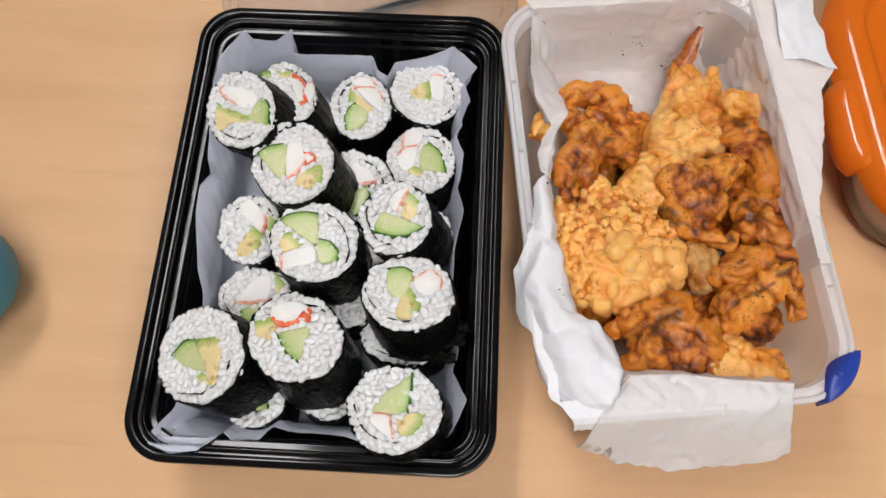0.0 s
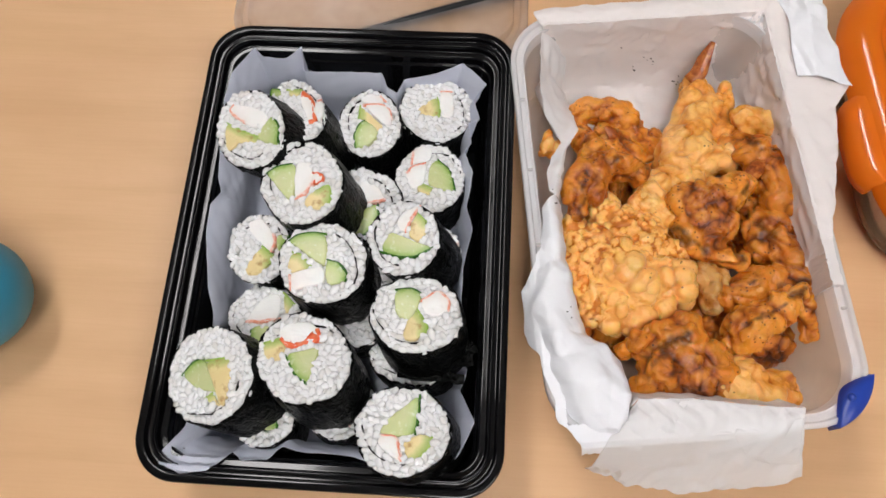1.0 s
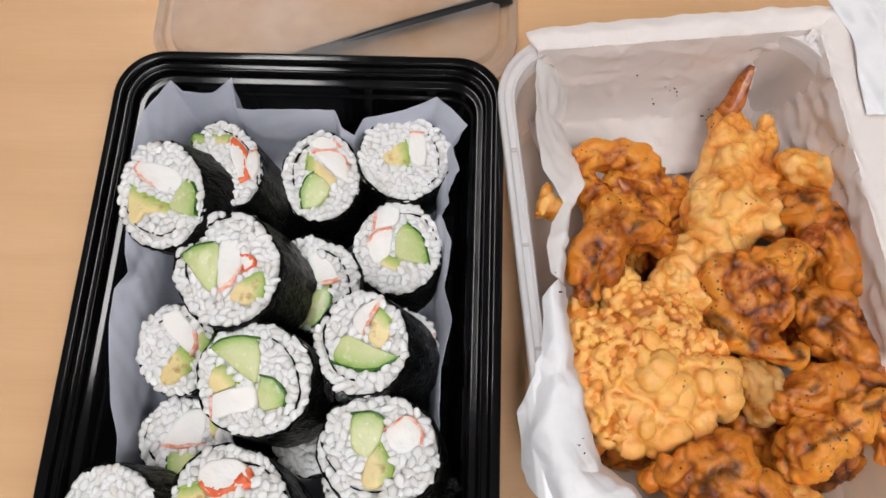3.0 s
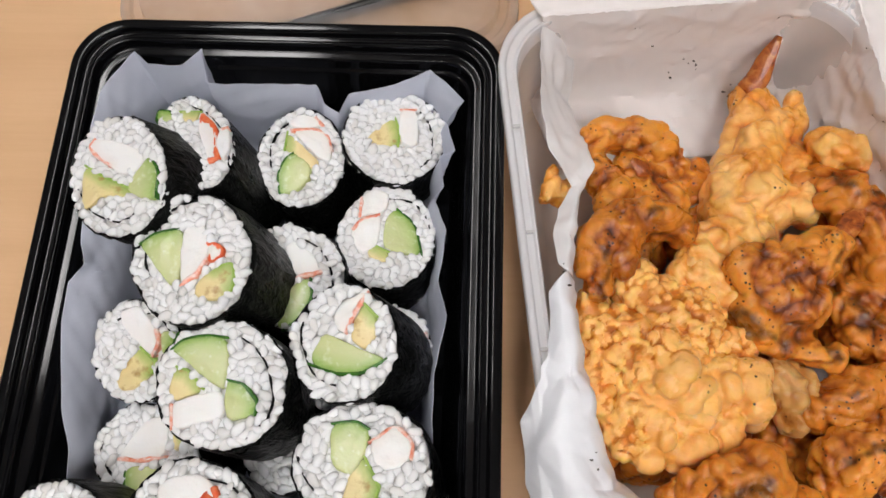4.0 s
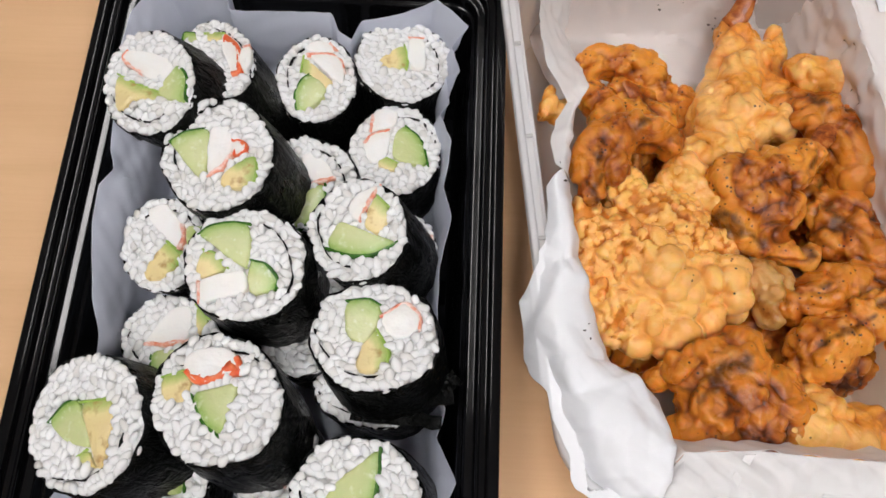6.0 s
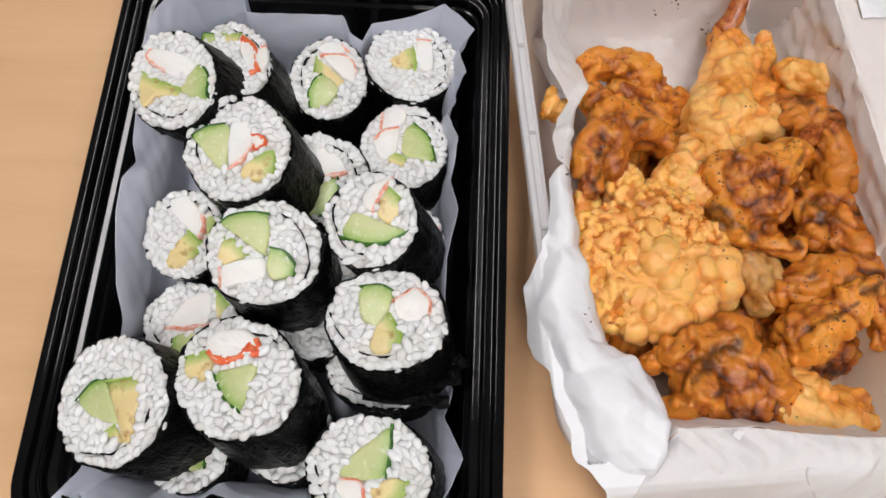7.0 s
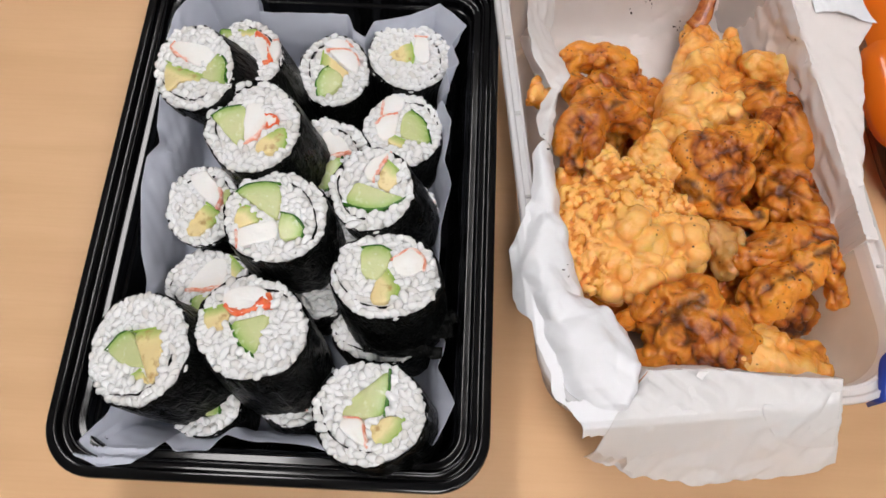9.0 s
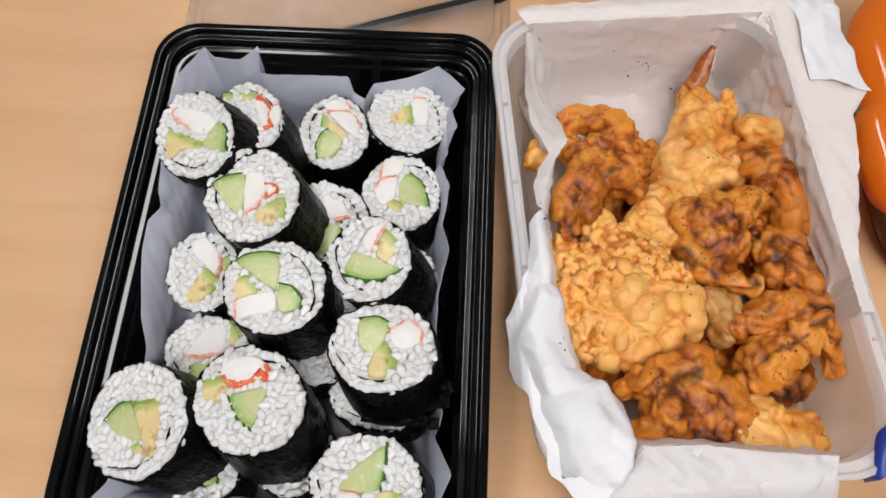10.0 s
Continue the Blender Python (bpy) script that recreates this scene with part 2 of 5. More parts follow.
PAINT = simple("wall_paint", (0.55, 0.545, 0.54), 0.8, 8.0, 0.05)
FLOORING = simple("floor_tiles", (0.22, 0.215, 0.21), 0.6, 14.0, 0.2)
SPECK = simple("pepper", (0.04, 0.028, 0.018), 0.6, 300.0, 0.4)
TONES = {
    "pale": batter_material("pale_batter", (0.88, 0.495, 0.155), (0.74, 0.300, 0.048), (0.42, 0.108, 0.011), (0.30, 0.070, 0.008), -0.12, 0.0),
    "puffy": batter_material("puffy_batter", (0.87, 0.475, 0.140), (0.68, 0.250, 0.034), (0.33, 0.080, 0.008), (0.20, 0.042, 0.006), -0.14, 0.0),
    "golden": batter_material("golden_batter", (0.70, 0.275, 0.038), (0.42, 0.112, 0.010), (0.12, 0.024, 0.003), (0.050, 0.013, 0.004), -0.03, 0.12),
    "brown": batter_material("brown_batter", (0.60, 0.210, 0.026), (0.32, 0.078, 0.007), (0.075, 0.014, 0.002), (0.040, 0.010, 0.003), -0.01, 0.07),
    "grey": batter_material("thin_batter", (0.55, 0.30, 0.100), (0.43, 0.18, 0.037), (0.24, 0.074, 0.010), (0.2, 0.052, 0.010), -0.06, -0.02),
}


# ---------------------------------------------------------------- building helpers
def mesh_of(name, verts, faces, smooth=True):
    me = bpy.data.meshes.new(name)
    me.from_pydata([tuple(v) for v in verts], [], faces)
    me.validate()
    if smooth:
        me.polygons.foreach_set("use_smooth", [True] * len(me.polygons))
    me.update()
    return me


def part(name, me, material, parent=None, label="", at=None):
    """One mesh object, under a thing or alone."""
    if isinstance(me, bmesh.types.BMesh):
        bm, me = me, bpy.data.meshes.new(name)
        bmesh.ops.recalc_face_normals(bm, faces=bm.faces)
        bm.to_mesh(me)
        bm.free()
    me.materials.clear()
    me.materials.append(material)
    ob = new(name, me)
    if parent is not None:
        ob.parent = parent
    if at is not None:
        ob.matrix_basis = at
    if label:
        tagged(ob, label)
    return ob


def smooth(bm):
    for f in bm.faces:
        f.smooth = True
    return bm


def box(lo, hi, bevel=0.0, segments=2):
    bm = bmesh.new()
    bmesh.ops.create_cube(bm, size=1)
    lo, hi = Vector(lo), Vector(hi)
    for v in bm.verts:
        v.co = Vector([(lo[i] + hi[i]) / 2 + v.co[i] * (hi[i] - lo[i]) for i in range(3)])
    if bevel:
        bmesh.ops.bevel(bm, geom=bm.edges[:], offset=bevel, segments=segments, affect="EDGES", profile=0.5)
    return bm


def loop_points(hw, hl, r, z, n=10, wave=None):
    """A rounded rectangle, anticlockwise."""
    r = max(min(r, hw - 1e-4, hl - 1e-4), 1e-4)
    pts = []
    for cx, cy, a0 in ((hw - r, hl - r, 0), (-hw + r, hl - r, 90), (-hw + r, -hl + r, 180), (hw - r, -hl + r, 270)):
        for i in range(n + 1):
            a = radians(a0 + 90 * i / n)
            pts.append((cx + r * math.cos(a), cy + r * math.sin(a), z))
    # more points on the straight sides
    out = []
    for i, p in enumerate(pts):
        q = pts[(i + 1) % len(pts)]
        out.append(p)
        if (i + 1) % (n + 1) == 0:
            out += [tuple(p[j] + (q[j] - p[j]) * s / 12 for j in range(3)) for s in range(1, 12)]
    return out


def rings(loops, close_start=True, close_end=True, cyclic=True):
    """Joins loops of equally many points into a skin."""
    n = len(loops[0])
    verts = [p for l in loops for p in l]
    faces = []
    for k in range(len(loops) - 1):
        for i in range(n if cyclic else n - 1):
            j = (i + 1) % n
            faces.append((k * n + i, k * n + j, (k + 1) * n + j, (k + 1) * n + i))
    if close_start:
        faces.append(tuple(reversed(range(n))))
    if close_end:
        faces.append(tuple(range((len(loops) - 1) * n, len(loops) * n)))
    return verts, faces


def sharp_smooth(me, angle=35):
    """Smooth shading that keeps hard edges."""
    bm = bmesh.new()
    bm.from_mesh(me)
    for e in bm.edges:
        if len(e.link_faces) == 2 and e.calc_face_angle(0) > radians(angle):
            e.smooth = False
    bm.to_mesh(me)
    bm.free()
    return me


def soft_profile(line, reach=0.45):
    """Rounds the corners of a profile in mm, each within a short reach of the corner."""
    out = [line[0]]
    for p, q, r in zip(line, line[1:], line[2:]):
        a, b = math.dist(p, q), math.dist(q, r)
        ka, kb = min(reach, a * 0.4) / a, min(reach, b * 0.4) / b
        s, e = (q[0] + (p[0] - q[0]) * ka, q[1] + (p[1] - q[1]) * ka), (q[0] + (r[0] - q[0]) * kb, q[1] + (r[1] - q[1]) * kb)
        for t in (0.0, 0.35, 0.65, 1.0):
            out.append(tuple((1 - t) ** 2 * s[i] + 2 * t * (1 - t) * q[i] + t * t * e[i] for i in (0, 1)))
    out.append(line[-1])
    return out


def profile_tray(name, hw, hl, r, inner, outer, n=10):
    """Sweeps (inset, height) pairs in mm round a rounded rectangle: the inside from the lip down, then the outside from the foot up."""
    inner, outer = soft_profile(inner), soft_profile(outer)
    loops = [loop_points(hw - i * MM, hl - i * MM, r - min(i, 16) * MM * 0.75, z * MM, n) for i, z in inner + outer]
    v, f = rings(loops + [loops[0]], False, False)
    k, c = len(inner), len(loops[0])
    f.append(tuple(range((k - 1) * c, k * c)))
    f.append(tuple(reversed(range(k * c, (k + 1) * c))))
    f = [q for q in f if not all((k - 1) * c <= i < (k + 1) * c for i in q) or len(q) > 4]
    last = len(loops) * c
    f = [tuple(i - last if i >= last else i for i in q) for q in f]
    return sharp_smooth(mesh_of(name, v[:last], f), 48)


def cut_at(me, height):
    """Two meshes: what lies above the height, and the rest."""
    out = []
    for up in (True, False):
        bm = bmesh.new()
        bm.from_mesh(me)
        bmesh.ops.delete(bm, geom=[f for f in bm.faces if (f.calc_center_median().z > height) != up], context="FACES")
        half = bpy.data.meshes.new(me.name)
        bm.to_mesh(half)
        bm.free()
        out.append(half)
    return out


def empty(name, m):
    ob = new(name)
    ob.empty_display_size = 0.01
    ob.matrix_basis = m
    return ob


def fbm(p, scale, octaves=3, seed=0.0):
    return noise.fractal(Vector((p[0] * scale + seed, p[1] * scale - seed, p[2] * scale + 2 * seed)), 1.0, 2.0, octaves)


# ---------------------------------------------------------------- room, table
def room():
    floor = part("floor", box((-3, -3, -0.80), (3, 3, -0.74)), FLOORING)
    tagged(floor, "grey speckled floor of the room", "floor", kind="structure")
    for name, lo, hi in (("wall_north", (-3, 3, -0.8), (3, 3.12, 2.0)), ("wall_south", (-3, -3.12, -0.8), (3, -3, 2.0)),
                         ("wall_east", (3, -3.12, -0.8), (3.12, 3.12, 2.0)), ("wall_west", (-3.12, -3.12, -0.8), (-3, 3.12, 2.0))):
        tagged(part(name, box(lo, hi), PAINT), "plain off-white painted room wall", "wall", kind="structure")
    tagged(part("ceiling", box((-3.12, -3.12, 2.0), (3.12, 3.12, 2.08)), PAINT), "plain white painted ceiling", "ceiling", kind="structure")


def ceiling_light(x, y, w, l):
    e = empty("ceiling_light", pose(x, y, 1.999))
    part("frame", box((-w / 2 - 0.02, -l / 2 - 0.02, -0.03), (w / 2 + 0.02, l / 2 + 0.02, -0.002), 0.004), PAINT, e)
    part("diffuser", box((-w / 2, -l / 2, -0.036), (w / 2, l / 2, -0.0305)), LAMP, e, "glowing white diffuser panel")
    tagged(e, "long white fluorescent panel on the ceiling", "ceiling light", group="ceiling lights")


def table():
    e = empty("table", pose(0.05, 0.25, 0))
    part("tabletop", box((-0.9, -0.45, -0.028), (0.9, 0.45, 0), 0.003), WOOD, e)
    for x in (-0.84, 0.84):
        for y in (-0.39, 0.39):
            part("leg", box((x - 0.025, y - 0.025, -0.74), (x + 0.025, y + 0.025, -0.028), 0.004), DARKMETAL, e)
    tagged(e, "table with a pale maple wood-grain top", "table")


# ---------------------------------------------------------------- black tray
TRAY_X, TRAY_Y, TRAY_HW, TRAY_HL = 0.0, 0.1395, 0.090, 0.1305


def tray():
    e = empty("food_tray", pose(TRAY_X, TRAY_Y, 0))
    inner = [(0.0, 45.0), (0.0, 48.9), (0.3, 49.7), (0.9, 50.0), (3.6, 50.0), (4.2, 49.7), (4.5, 49.0), (4.7, 46.9), (5.1, 46.4), (7.2, 46.3), (7.7, 46.9), (8.3, 46.9), (8.7, 46.2),
             (9.0, 42.8), (9.4, 42.2), (12.2, 42.0), (12.7, 41.6), (13.0, 40.8), (13.4, 36.8), (13.8, 36.3), (14.8, 36.0), (15.2, 35.0), (20.0, 6.0), (22.0, 3.4), (26.0, 2.4), (60.0, 2.2)]
    outer = [(60.0, 1.2), (26.5, 1.2), (25.0, 0.4), (23.5, 0.4), (21.0, 4.0), (14.8, 35.0), (10.0, 41.0), (5.5, 45.6), (4.0, 48.6), (1.2, 48.9), (0.8, 45.0)]
    me = profile_tray("body", TRAY_HW, TRAY_HL, 0.0225, inner, outer)
    rim, basin = cut_at(me, 35.9 * MM)
    part("rim", rim, BLACK, e, "stepped black rim")
    part("basin", basin, BLACK, e)
    tagged(e, "glossy black plastic takeaway tray with a stepped rim, holding sushi", "food tray")


LINER_TOP = {}
LINER_TOP["left"] = [(-76.6, 17.1, 47.0), (-77.4, 24.2, 44.0), (-69.9, 35.7, 40.0), (-63.8, 68.7, 38.0), (-64.7, 93.7, 41.0), (-69.4, 107.3, 42.0), (-73.2, 123.6, 42.0), (-76.4, 140.6, 42.0), (-76.9, 156.1, 42.0), (-72.1, 163.5, 42.0), (-75.1, 172.2, 42.0), (-76.9, 193.2, 43.0)]
LINER_TOP["far"] = [(-78.8, 221.0, 45.0), (-76.3, 238.2, 47.0), (-64.8, 254.7, 49.0), (-59.5, 250.8, 46.0), (-45.9, 250.8, 45.0), (-36.4, 256.9, 49.0), (-36.1, 244.8, 41.0), (-12.9, 245.2, 41.0), (11.1, 245.6, 41.0), (14.8, 238.0, 38.0), (20.7, 235.2, 36.0), (25.2, 241.7, 41.0), (32.7, 243.5, 41.0), (44.6, 245.9, 42.0), (59.2, 251.5, 45.0)]
LINER_TOP["right"] = [(73.7, 235.9, 48.0), (66.4, 230.5, 40.0), (70.6, 214.5, 45.0), (64.2, 214.9, 40.0), (66.4, 199.2, 45.0), (62.6, 195.9, 41.0), (68.2, 180.0, 46.0), (65.8, 160.4, 43.0), (69.7, 146.7, 46.0), (65.4, 126.1, 43.0), (65.9, 97.4, 46.0), (63.5, 79.0, 42.0), (70.5, 71.5, 46.0), (67.6, 60.2, 43.0), (74.9, 45.4, 47.0)]
LINER_TOP["near"] = [(68.6, 30.2, 46.0), (56.7, 18.1, 44.0), (35.5, 19.9, 40.0), (15.7, 26.6, 38.0), (-12.4, 27.0, 40.0), (-18.8, 29.5, 42.0), (-26.3, 22.2, 38.0), (-38.5, 21.3, 40.0), (-43.2, 24.9, 42.0), (-52.5, 15.3, 46.0), (-64.3, 13.2, 47.0)]


def resample(row, n):
    row = [Vector(p) for p in row]
    d = [0.0]
    for a, b in zip(row, row[1:]):
        d.append(d[-1] + (b - a).length)
    out = []
    for i in range(n):
        s, k = d[-1] * i / (n - 1), 0
        while k < len(row) - 2 and d[k + 1] < s:
            k += 1
        f = (s - d[k]) / max(d[k + 1] - d[k], 1e-9)
        out.append(row[k].lerp(row[k + 1], min(max(f, 0), 1)))
    return out


def fold_lines(seed):
    """Directions, steps and offsets of the straight creases of one paper."""
    rnd = random.Random(int(seed * 10))
    out = []
    for k in range(8):
        d = Vector((rnd.uniform(-1, 1), rnd.uniform(-1, 1), rnd.uniform(-1, 1))).normalized()
        out.append((d, rnd.uniform(0.45, 1.9), rnd.random(), rnd.uniform(0, 50)))
    return out


def crumple(p, scale, folds):
    """Straight sharp creases that come and go over the sheet."""
    high = 0.0
    for d, f, o, away in folds:
        near = max(0.0, noise.noise(p * scale * 0.55 + Vector((away, 0, away))) + 0.15)
        high += near * (abs((p.dot(d) * scale * f + o) % 1.0 - 0.5) * 2 - 0.5) / f
    return 1.25 * high


def sheet(rows, n, m, crease, seed, scale=55.0, over=None):
    """A thin sheet through rows of places, with sharp creases as crumpled paper has. Gives vertices and faces."""
    rows = [resample(r, n) for r in rows]
    k = len(rows)
    grid = []
    for j in range(m):
        s = j / (m - 1) * (k - 1)
        a = min(int(s), k - 2)
        f = s - a
        p0, p1, p2, p3 = rows[max(a - 1, 0)], rows[a], rows[a + 1], rows[min(a + 2, k - 1)]
        line = []
        for i in range(n):
            q = 0.5 * (2 * p1[i] + (p2[i] - p0[i]) * f + (2 * p0[i] - 5 * p1[i] + 4 * p2[i] - p3[i]) * f * f + (3 * p1[i] - p0[i] - 3 * p2[i] + p3[i]) * f ** 3)
            line.append(q)
        grid.append(line)
    verts = []
    folds = fold_lines(seed)
    for j in range(m):
        for i in range(n):
            a = grid[j][min(i + 1, n - 1)] - grid[j][max(i - 1, 0)]
            b = grid[min(j + 1, m - 1)][i] - grid[max(j - 1, 0)][i]
            nor = a.cross(b)
            nor = nor.normalized() if nor.length > 1e-12 else Vector((0, 0, 1))
            p = grid[j][i]
            ridge = abs(fbm(p, scale, 2, seed)) * 1.3 + 0.6 * abs(fbm(p, scale * 2.3, 1, seed + 7)) - 0.55
            q = p + nor * crease * (0.2 * ridge + 0.6 * crumple(p, scale * 3.2, folds))
            verts.append(over(q) if over else q)
    faces = [(j * n + i, j * n + i + 1, (j + 1) * n + i + 1, (j + 1) * n + i) for j in range(m - 1) for i in range(n - 1)]
    return verts, faces


def joined_sheets(name, sheets, material, label, category, thick=0.00012, others=(), kinds=None):
    """One paper out of several crumpled stretches; kinds names the stretches that lie folded double or hang single, with another of the materials."""
    verts, faces, slots = [], [], []
    for k, (v, f) in enumerate(sheets):
        slots += [(kinds or {}).get(k, 0)] * len(f)
        o = len(verts)
        verts += v
        faces += [tuple(i + o for i in q) for q in f]
    me = mesh_of(name, verts, faces)
    sharp_smooth(me, 24)
    ob = part(name, me, material)
    if others:
        for other in others:
            me.materials.append(other)
        me.polygons.foreach_set("material_index", slots)
    s = ob.modifiers.new("thickness", "SOLIDIFY")
    s.thickness = thick
    tagged(ob, label, category)
    return ob


def over_tray(p):
    """Keeps a place of the paper above the stepped rim of the tray."""
    inset = min(TRAY_HW - abs(p.x - TRAY_X), TRAY_HL - abs(p.y - TRAY_Y)) / MM
    floor_z = np.interp(inset, [-2, 0, 4.3, 5, 8.6, 9.3, 12.8, 13.6, 15.2, 20.0, 24.0], [50, 50, 50, 47, 47, 42.3, 42, 37, 36, 6, 2.6]) * MM
    return Vector((p.x, p.y, max(p.z, floor_z + 0.0008)))


def in_box(p):
    """Keeps paper on the inner side of the box's sloping walls."""
    q = BOX_AT.inverted() @ Vector(p)
    if q.z > 0.0655:
        return p
    inset = float(np.interp(q.z, (0.004, 0.008, 0.060, 0.066), (0.0135, 0.0108, 0.0084, 0.0080)))
    hw, hl, r = BOX_HW - inset, BOX_HL - inset, 0.019
    dx, dy = abs(q.x) - (hw - r), abs(q.y) - (hl - r)
    if dx > 0 and dy > 0:
        k = min(1.0, r / math.hypot(dx, dy))
        dx, dy = dx * k, dy * k
        q.x, q.y = math.copysign(hw - r + dx, q.x), math.copysign(hl - r + dy, q.y)
    else:
        q.x, q.y = max(-hw, min(hw, q.x)), max(-hl, min(hl, q.y))
    return BOX_AT @ q


def over_box(p):
    """Keeps the paper that hangs out of the box above its rim."""
    q = BOX_AT.inverted() @ p
    inset = min(BOX_HW - abs(q.x), BOX_HL - abs(q.y)) / MM
    if -16 < inset < 8.4 and p.z > 0.030:
        return Vector((p.x, p.y, max(p.z, float(np.interp(inset, [-16, -9, -2.5, 0, 8.4], [0.030, 0.052, 0.0665, 0.0686, 0.0686])))))
    return p


def tray_liner():
    top = [Vector(p) * MM for side in ("far", "right", "near", "left") for p in (LINER_TOP[side] if side in ("far", "right", "near") else LINER_TOP[side])]
    top.append(top[0])
    low, foot = [], []
    c = Vector((TRAY_X, TRAY_Y, 0))
    for p in top:
        d = p - c
        q = Vector((max(-0.0655, min(0.0655, d.x * 0.93)), max(-0.107, min(0.107, d.y * 0.95)), 0.024))
        low.append(c + q)
        f = Vector((max(-0.060, min(0.060, q.x * 0.95)), max(-0.101, min(0.101, q.y * 0.95)), 0.0045))
        foot.append(c + f)
    mid = [a.lerp(b, 0.5) + Vector((0, 0, 0.002)) for a, b in zip(top, low)]
    inner = [c + Vector(((f - c).x * 0.5, (f - c).y * 0.5, 0.0036)) for f in foot]
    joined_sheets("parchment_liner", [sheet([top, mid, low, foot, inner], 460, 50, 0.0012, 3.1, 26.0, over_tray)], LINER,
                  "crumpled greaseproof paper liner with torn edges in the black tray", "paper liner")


# ---------------------------------------------------------------- sushi rolls
# place of the cut face (mm), lean of the face, slant of the roll under it, half axes and turn of the face, length, turn of the inner seam, fillings
ROLLS = []
ROLLS.append(((-53.0, 191.5, 66.9), (-0.22, 0.05), (13, 4), (27.2, 18.9, -63), 36, -120, [("crab", 4, [(-11.8, 15.1), (-13.9, 11.7), (-11.0, 7.9), (-3.4, 3.0), (2.3, -0.9), (9.1, 0.2), (10.4, 7.2), (-0.8, 12.9)]),
      ("cucumber", 3, [(12.1, 7.1), (18.3, -1.0), (19.1, -11.6), (11.3, -10.6), (5.2, -6.8), (7.2, -0.8)]),
      ("avocado", 3, [(-14.6, 4.6), (-4.9, -0.8), (8.3, -7.0), (6.8, -10.7), (-4.3, -8.4), (-6.8, -12.7), (-10.4, -14.5), (-14.4, -3.1)])]))
ROLLS.append(((-32.8, 213.1, 51.8), (-0.15, 0.25), (8, 0), (26.9, 14.5, -63), 36, 40, [("crab_red", 4, [(1.2, 13.3), (8.8, 5.9), (13.4, -10.3), (9.3, -12.7), (5.7, -4.5), (0.2, 6.7)]),
      ("crab", 2, [(10.9, 3.7), (14.1, 4.5), (17.0, -5.5), (15.1, -12.6), (10.9, -5.0)]),
      ("avocado", 2, [(-9.8, 16.2), (-0.0, 15.2), (-1.6, 9.3), (-6.5, 9.8)]),
      ("cucumber", 3, [(-19.3, 11.9), (-19.4, 17.8), (-13.8, 16.3), (-11.5, 11.1)])]))
ROLLS.append(((6.6, 214.7, 36.0), (0.00, 0.08), (3, -2), (23.6, 17.9, -83), 30, 150, [("crab", 2, [(4.4, 19.0), (8.5, 14.4), (0.3, 12.5), (-8.4, 15.0), (-3.0, 20.2)]),
      ("crab", 4, [(-5.7, 12.0), (5.0, 13.4), (10.5, 10.3), (13.0, 2.2), (12.6, -3.7), (6.4, -0.7)]),
      ("cucumber", 4, [(-6.7, -18.6), (-9.2, -9.7), (-6.7, -1.4), (-3.2, 1.2), (3.7, -3.4), (5.6, -8.7), (1.1, -15.8)]),
      ("avocado", 2, [(-7.3, 12.0), (-7.6, 2.1), (-3.2, 1.2), (4.3, -7.4), (8.6, -3.3), (1.2, 4.0)])]))
ROLLS.append(((44.9, 225.7, 36.0), (0.15, 0.10), (0, 0), (23.0, 21.3, 69), 30, -150, [("crab", 2, [(1.3, 12.5), (8.7, 13.5), (10.5, -3.2), (7.3, -5.5), (3.4, -3.8), (1.5, 1.2)]),
      ("avocado", 3, [(-0.2, 8.3), (2.4, 1.4), (1.9, -6.2), (-6.3, -6.1), (-11.5, -3.1), (-8.0, 1.4)])]))
ROLLS.append(((44.3, 181.2, 36.0), (0.05, 0.12), (0, 0), (23.3, 19.6, -84), 30, 90, [("crab", 2, [(-11.9, 7.3), (-11.6, 16.4), (-6.1, 20.7), (0.3, 18.4), (-1.0, 10.3), (-7.5, 8.8)]),
      ("crab", 3, [(-14.4, 1.6), (-10.8, 6.8), (-3.4, 8.8), (-2.4, 4.0), (-3.4, -6.1), (-9.5, -8.9), (-13.3, -3.6)]),
      ("cucumber", 3, [(3.1, 12.0), (11.4, 5.6), (14.6, -8.3), (1.6, -7.0), (-1.8, -3.5), (-0.8, 7.9)]),
      ("avocado", 2, [(-5.8, -4.2), (2.0, -7.5), (-0.3, -12.5), (-7.6, -9.2)])]))
ROLLS.append(((-20.2, 159.7, 70.0), (-0.12, 0.04), (4, 2), (25.4, 21.6, -57), 36, 130, [("cucumber", 3, [(-19.4, 4.4), (-14.5, 9.1), (-4.9, 10.9), (-2.9, 3.0), (-2.2, -7.4), (-4.3, -11.9), (-12.3, -3.2)]),
      ("crab", 3, [(7.1, -0.7), (4.0, -7.1), (-1.5, -11.1), (-3.6, 0.9), (-3.9, 11.5), (3.4, 12.2), (6.4, 6.0)]),
      ("crab_red", 5, [(6.1, 5.4), (11.4, 3.6), (12.3, 0.3), (9.3, -1.8), (7.2, -1.7)]),
      ("avocado", 4, [(9.6, -3.8), (15.9, -1.8), (17.6, -8.6), (16.7, -13.0), (11.5, -15.9), (4.2, -14.9), (3.4, -9.9)])]))
ROLLS.append(((7.7, 162.0, 40.0), (-0.15, 0.05), (0, 0), (23.9, 20.7, -51), 32, 0, [("crab", 3, [(3.2, -0.9), (8.2, -0.5), (13.3, 1.3), (9.1, 8.8), (0.3, 14.9), (-3.5, 11.5)]),
      ("cucumber", 4, [(8.9, -1.0), (10.7, -9.6), (6.2, -17.8), (-0.4, -22.1), (-4.5, -16.6), (2.3, -3.1)])]))
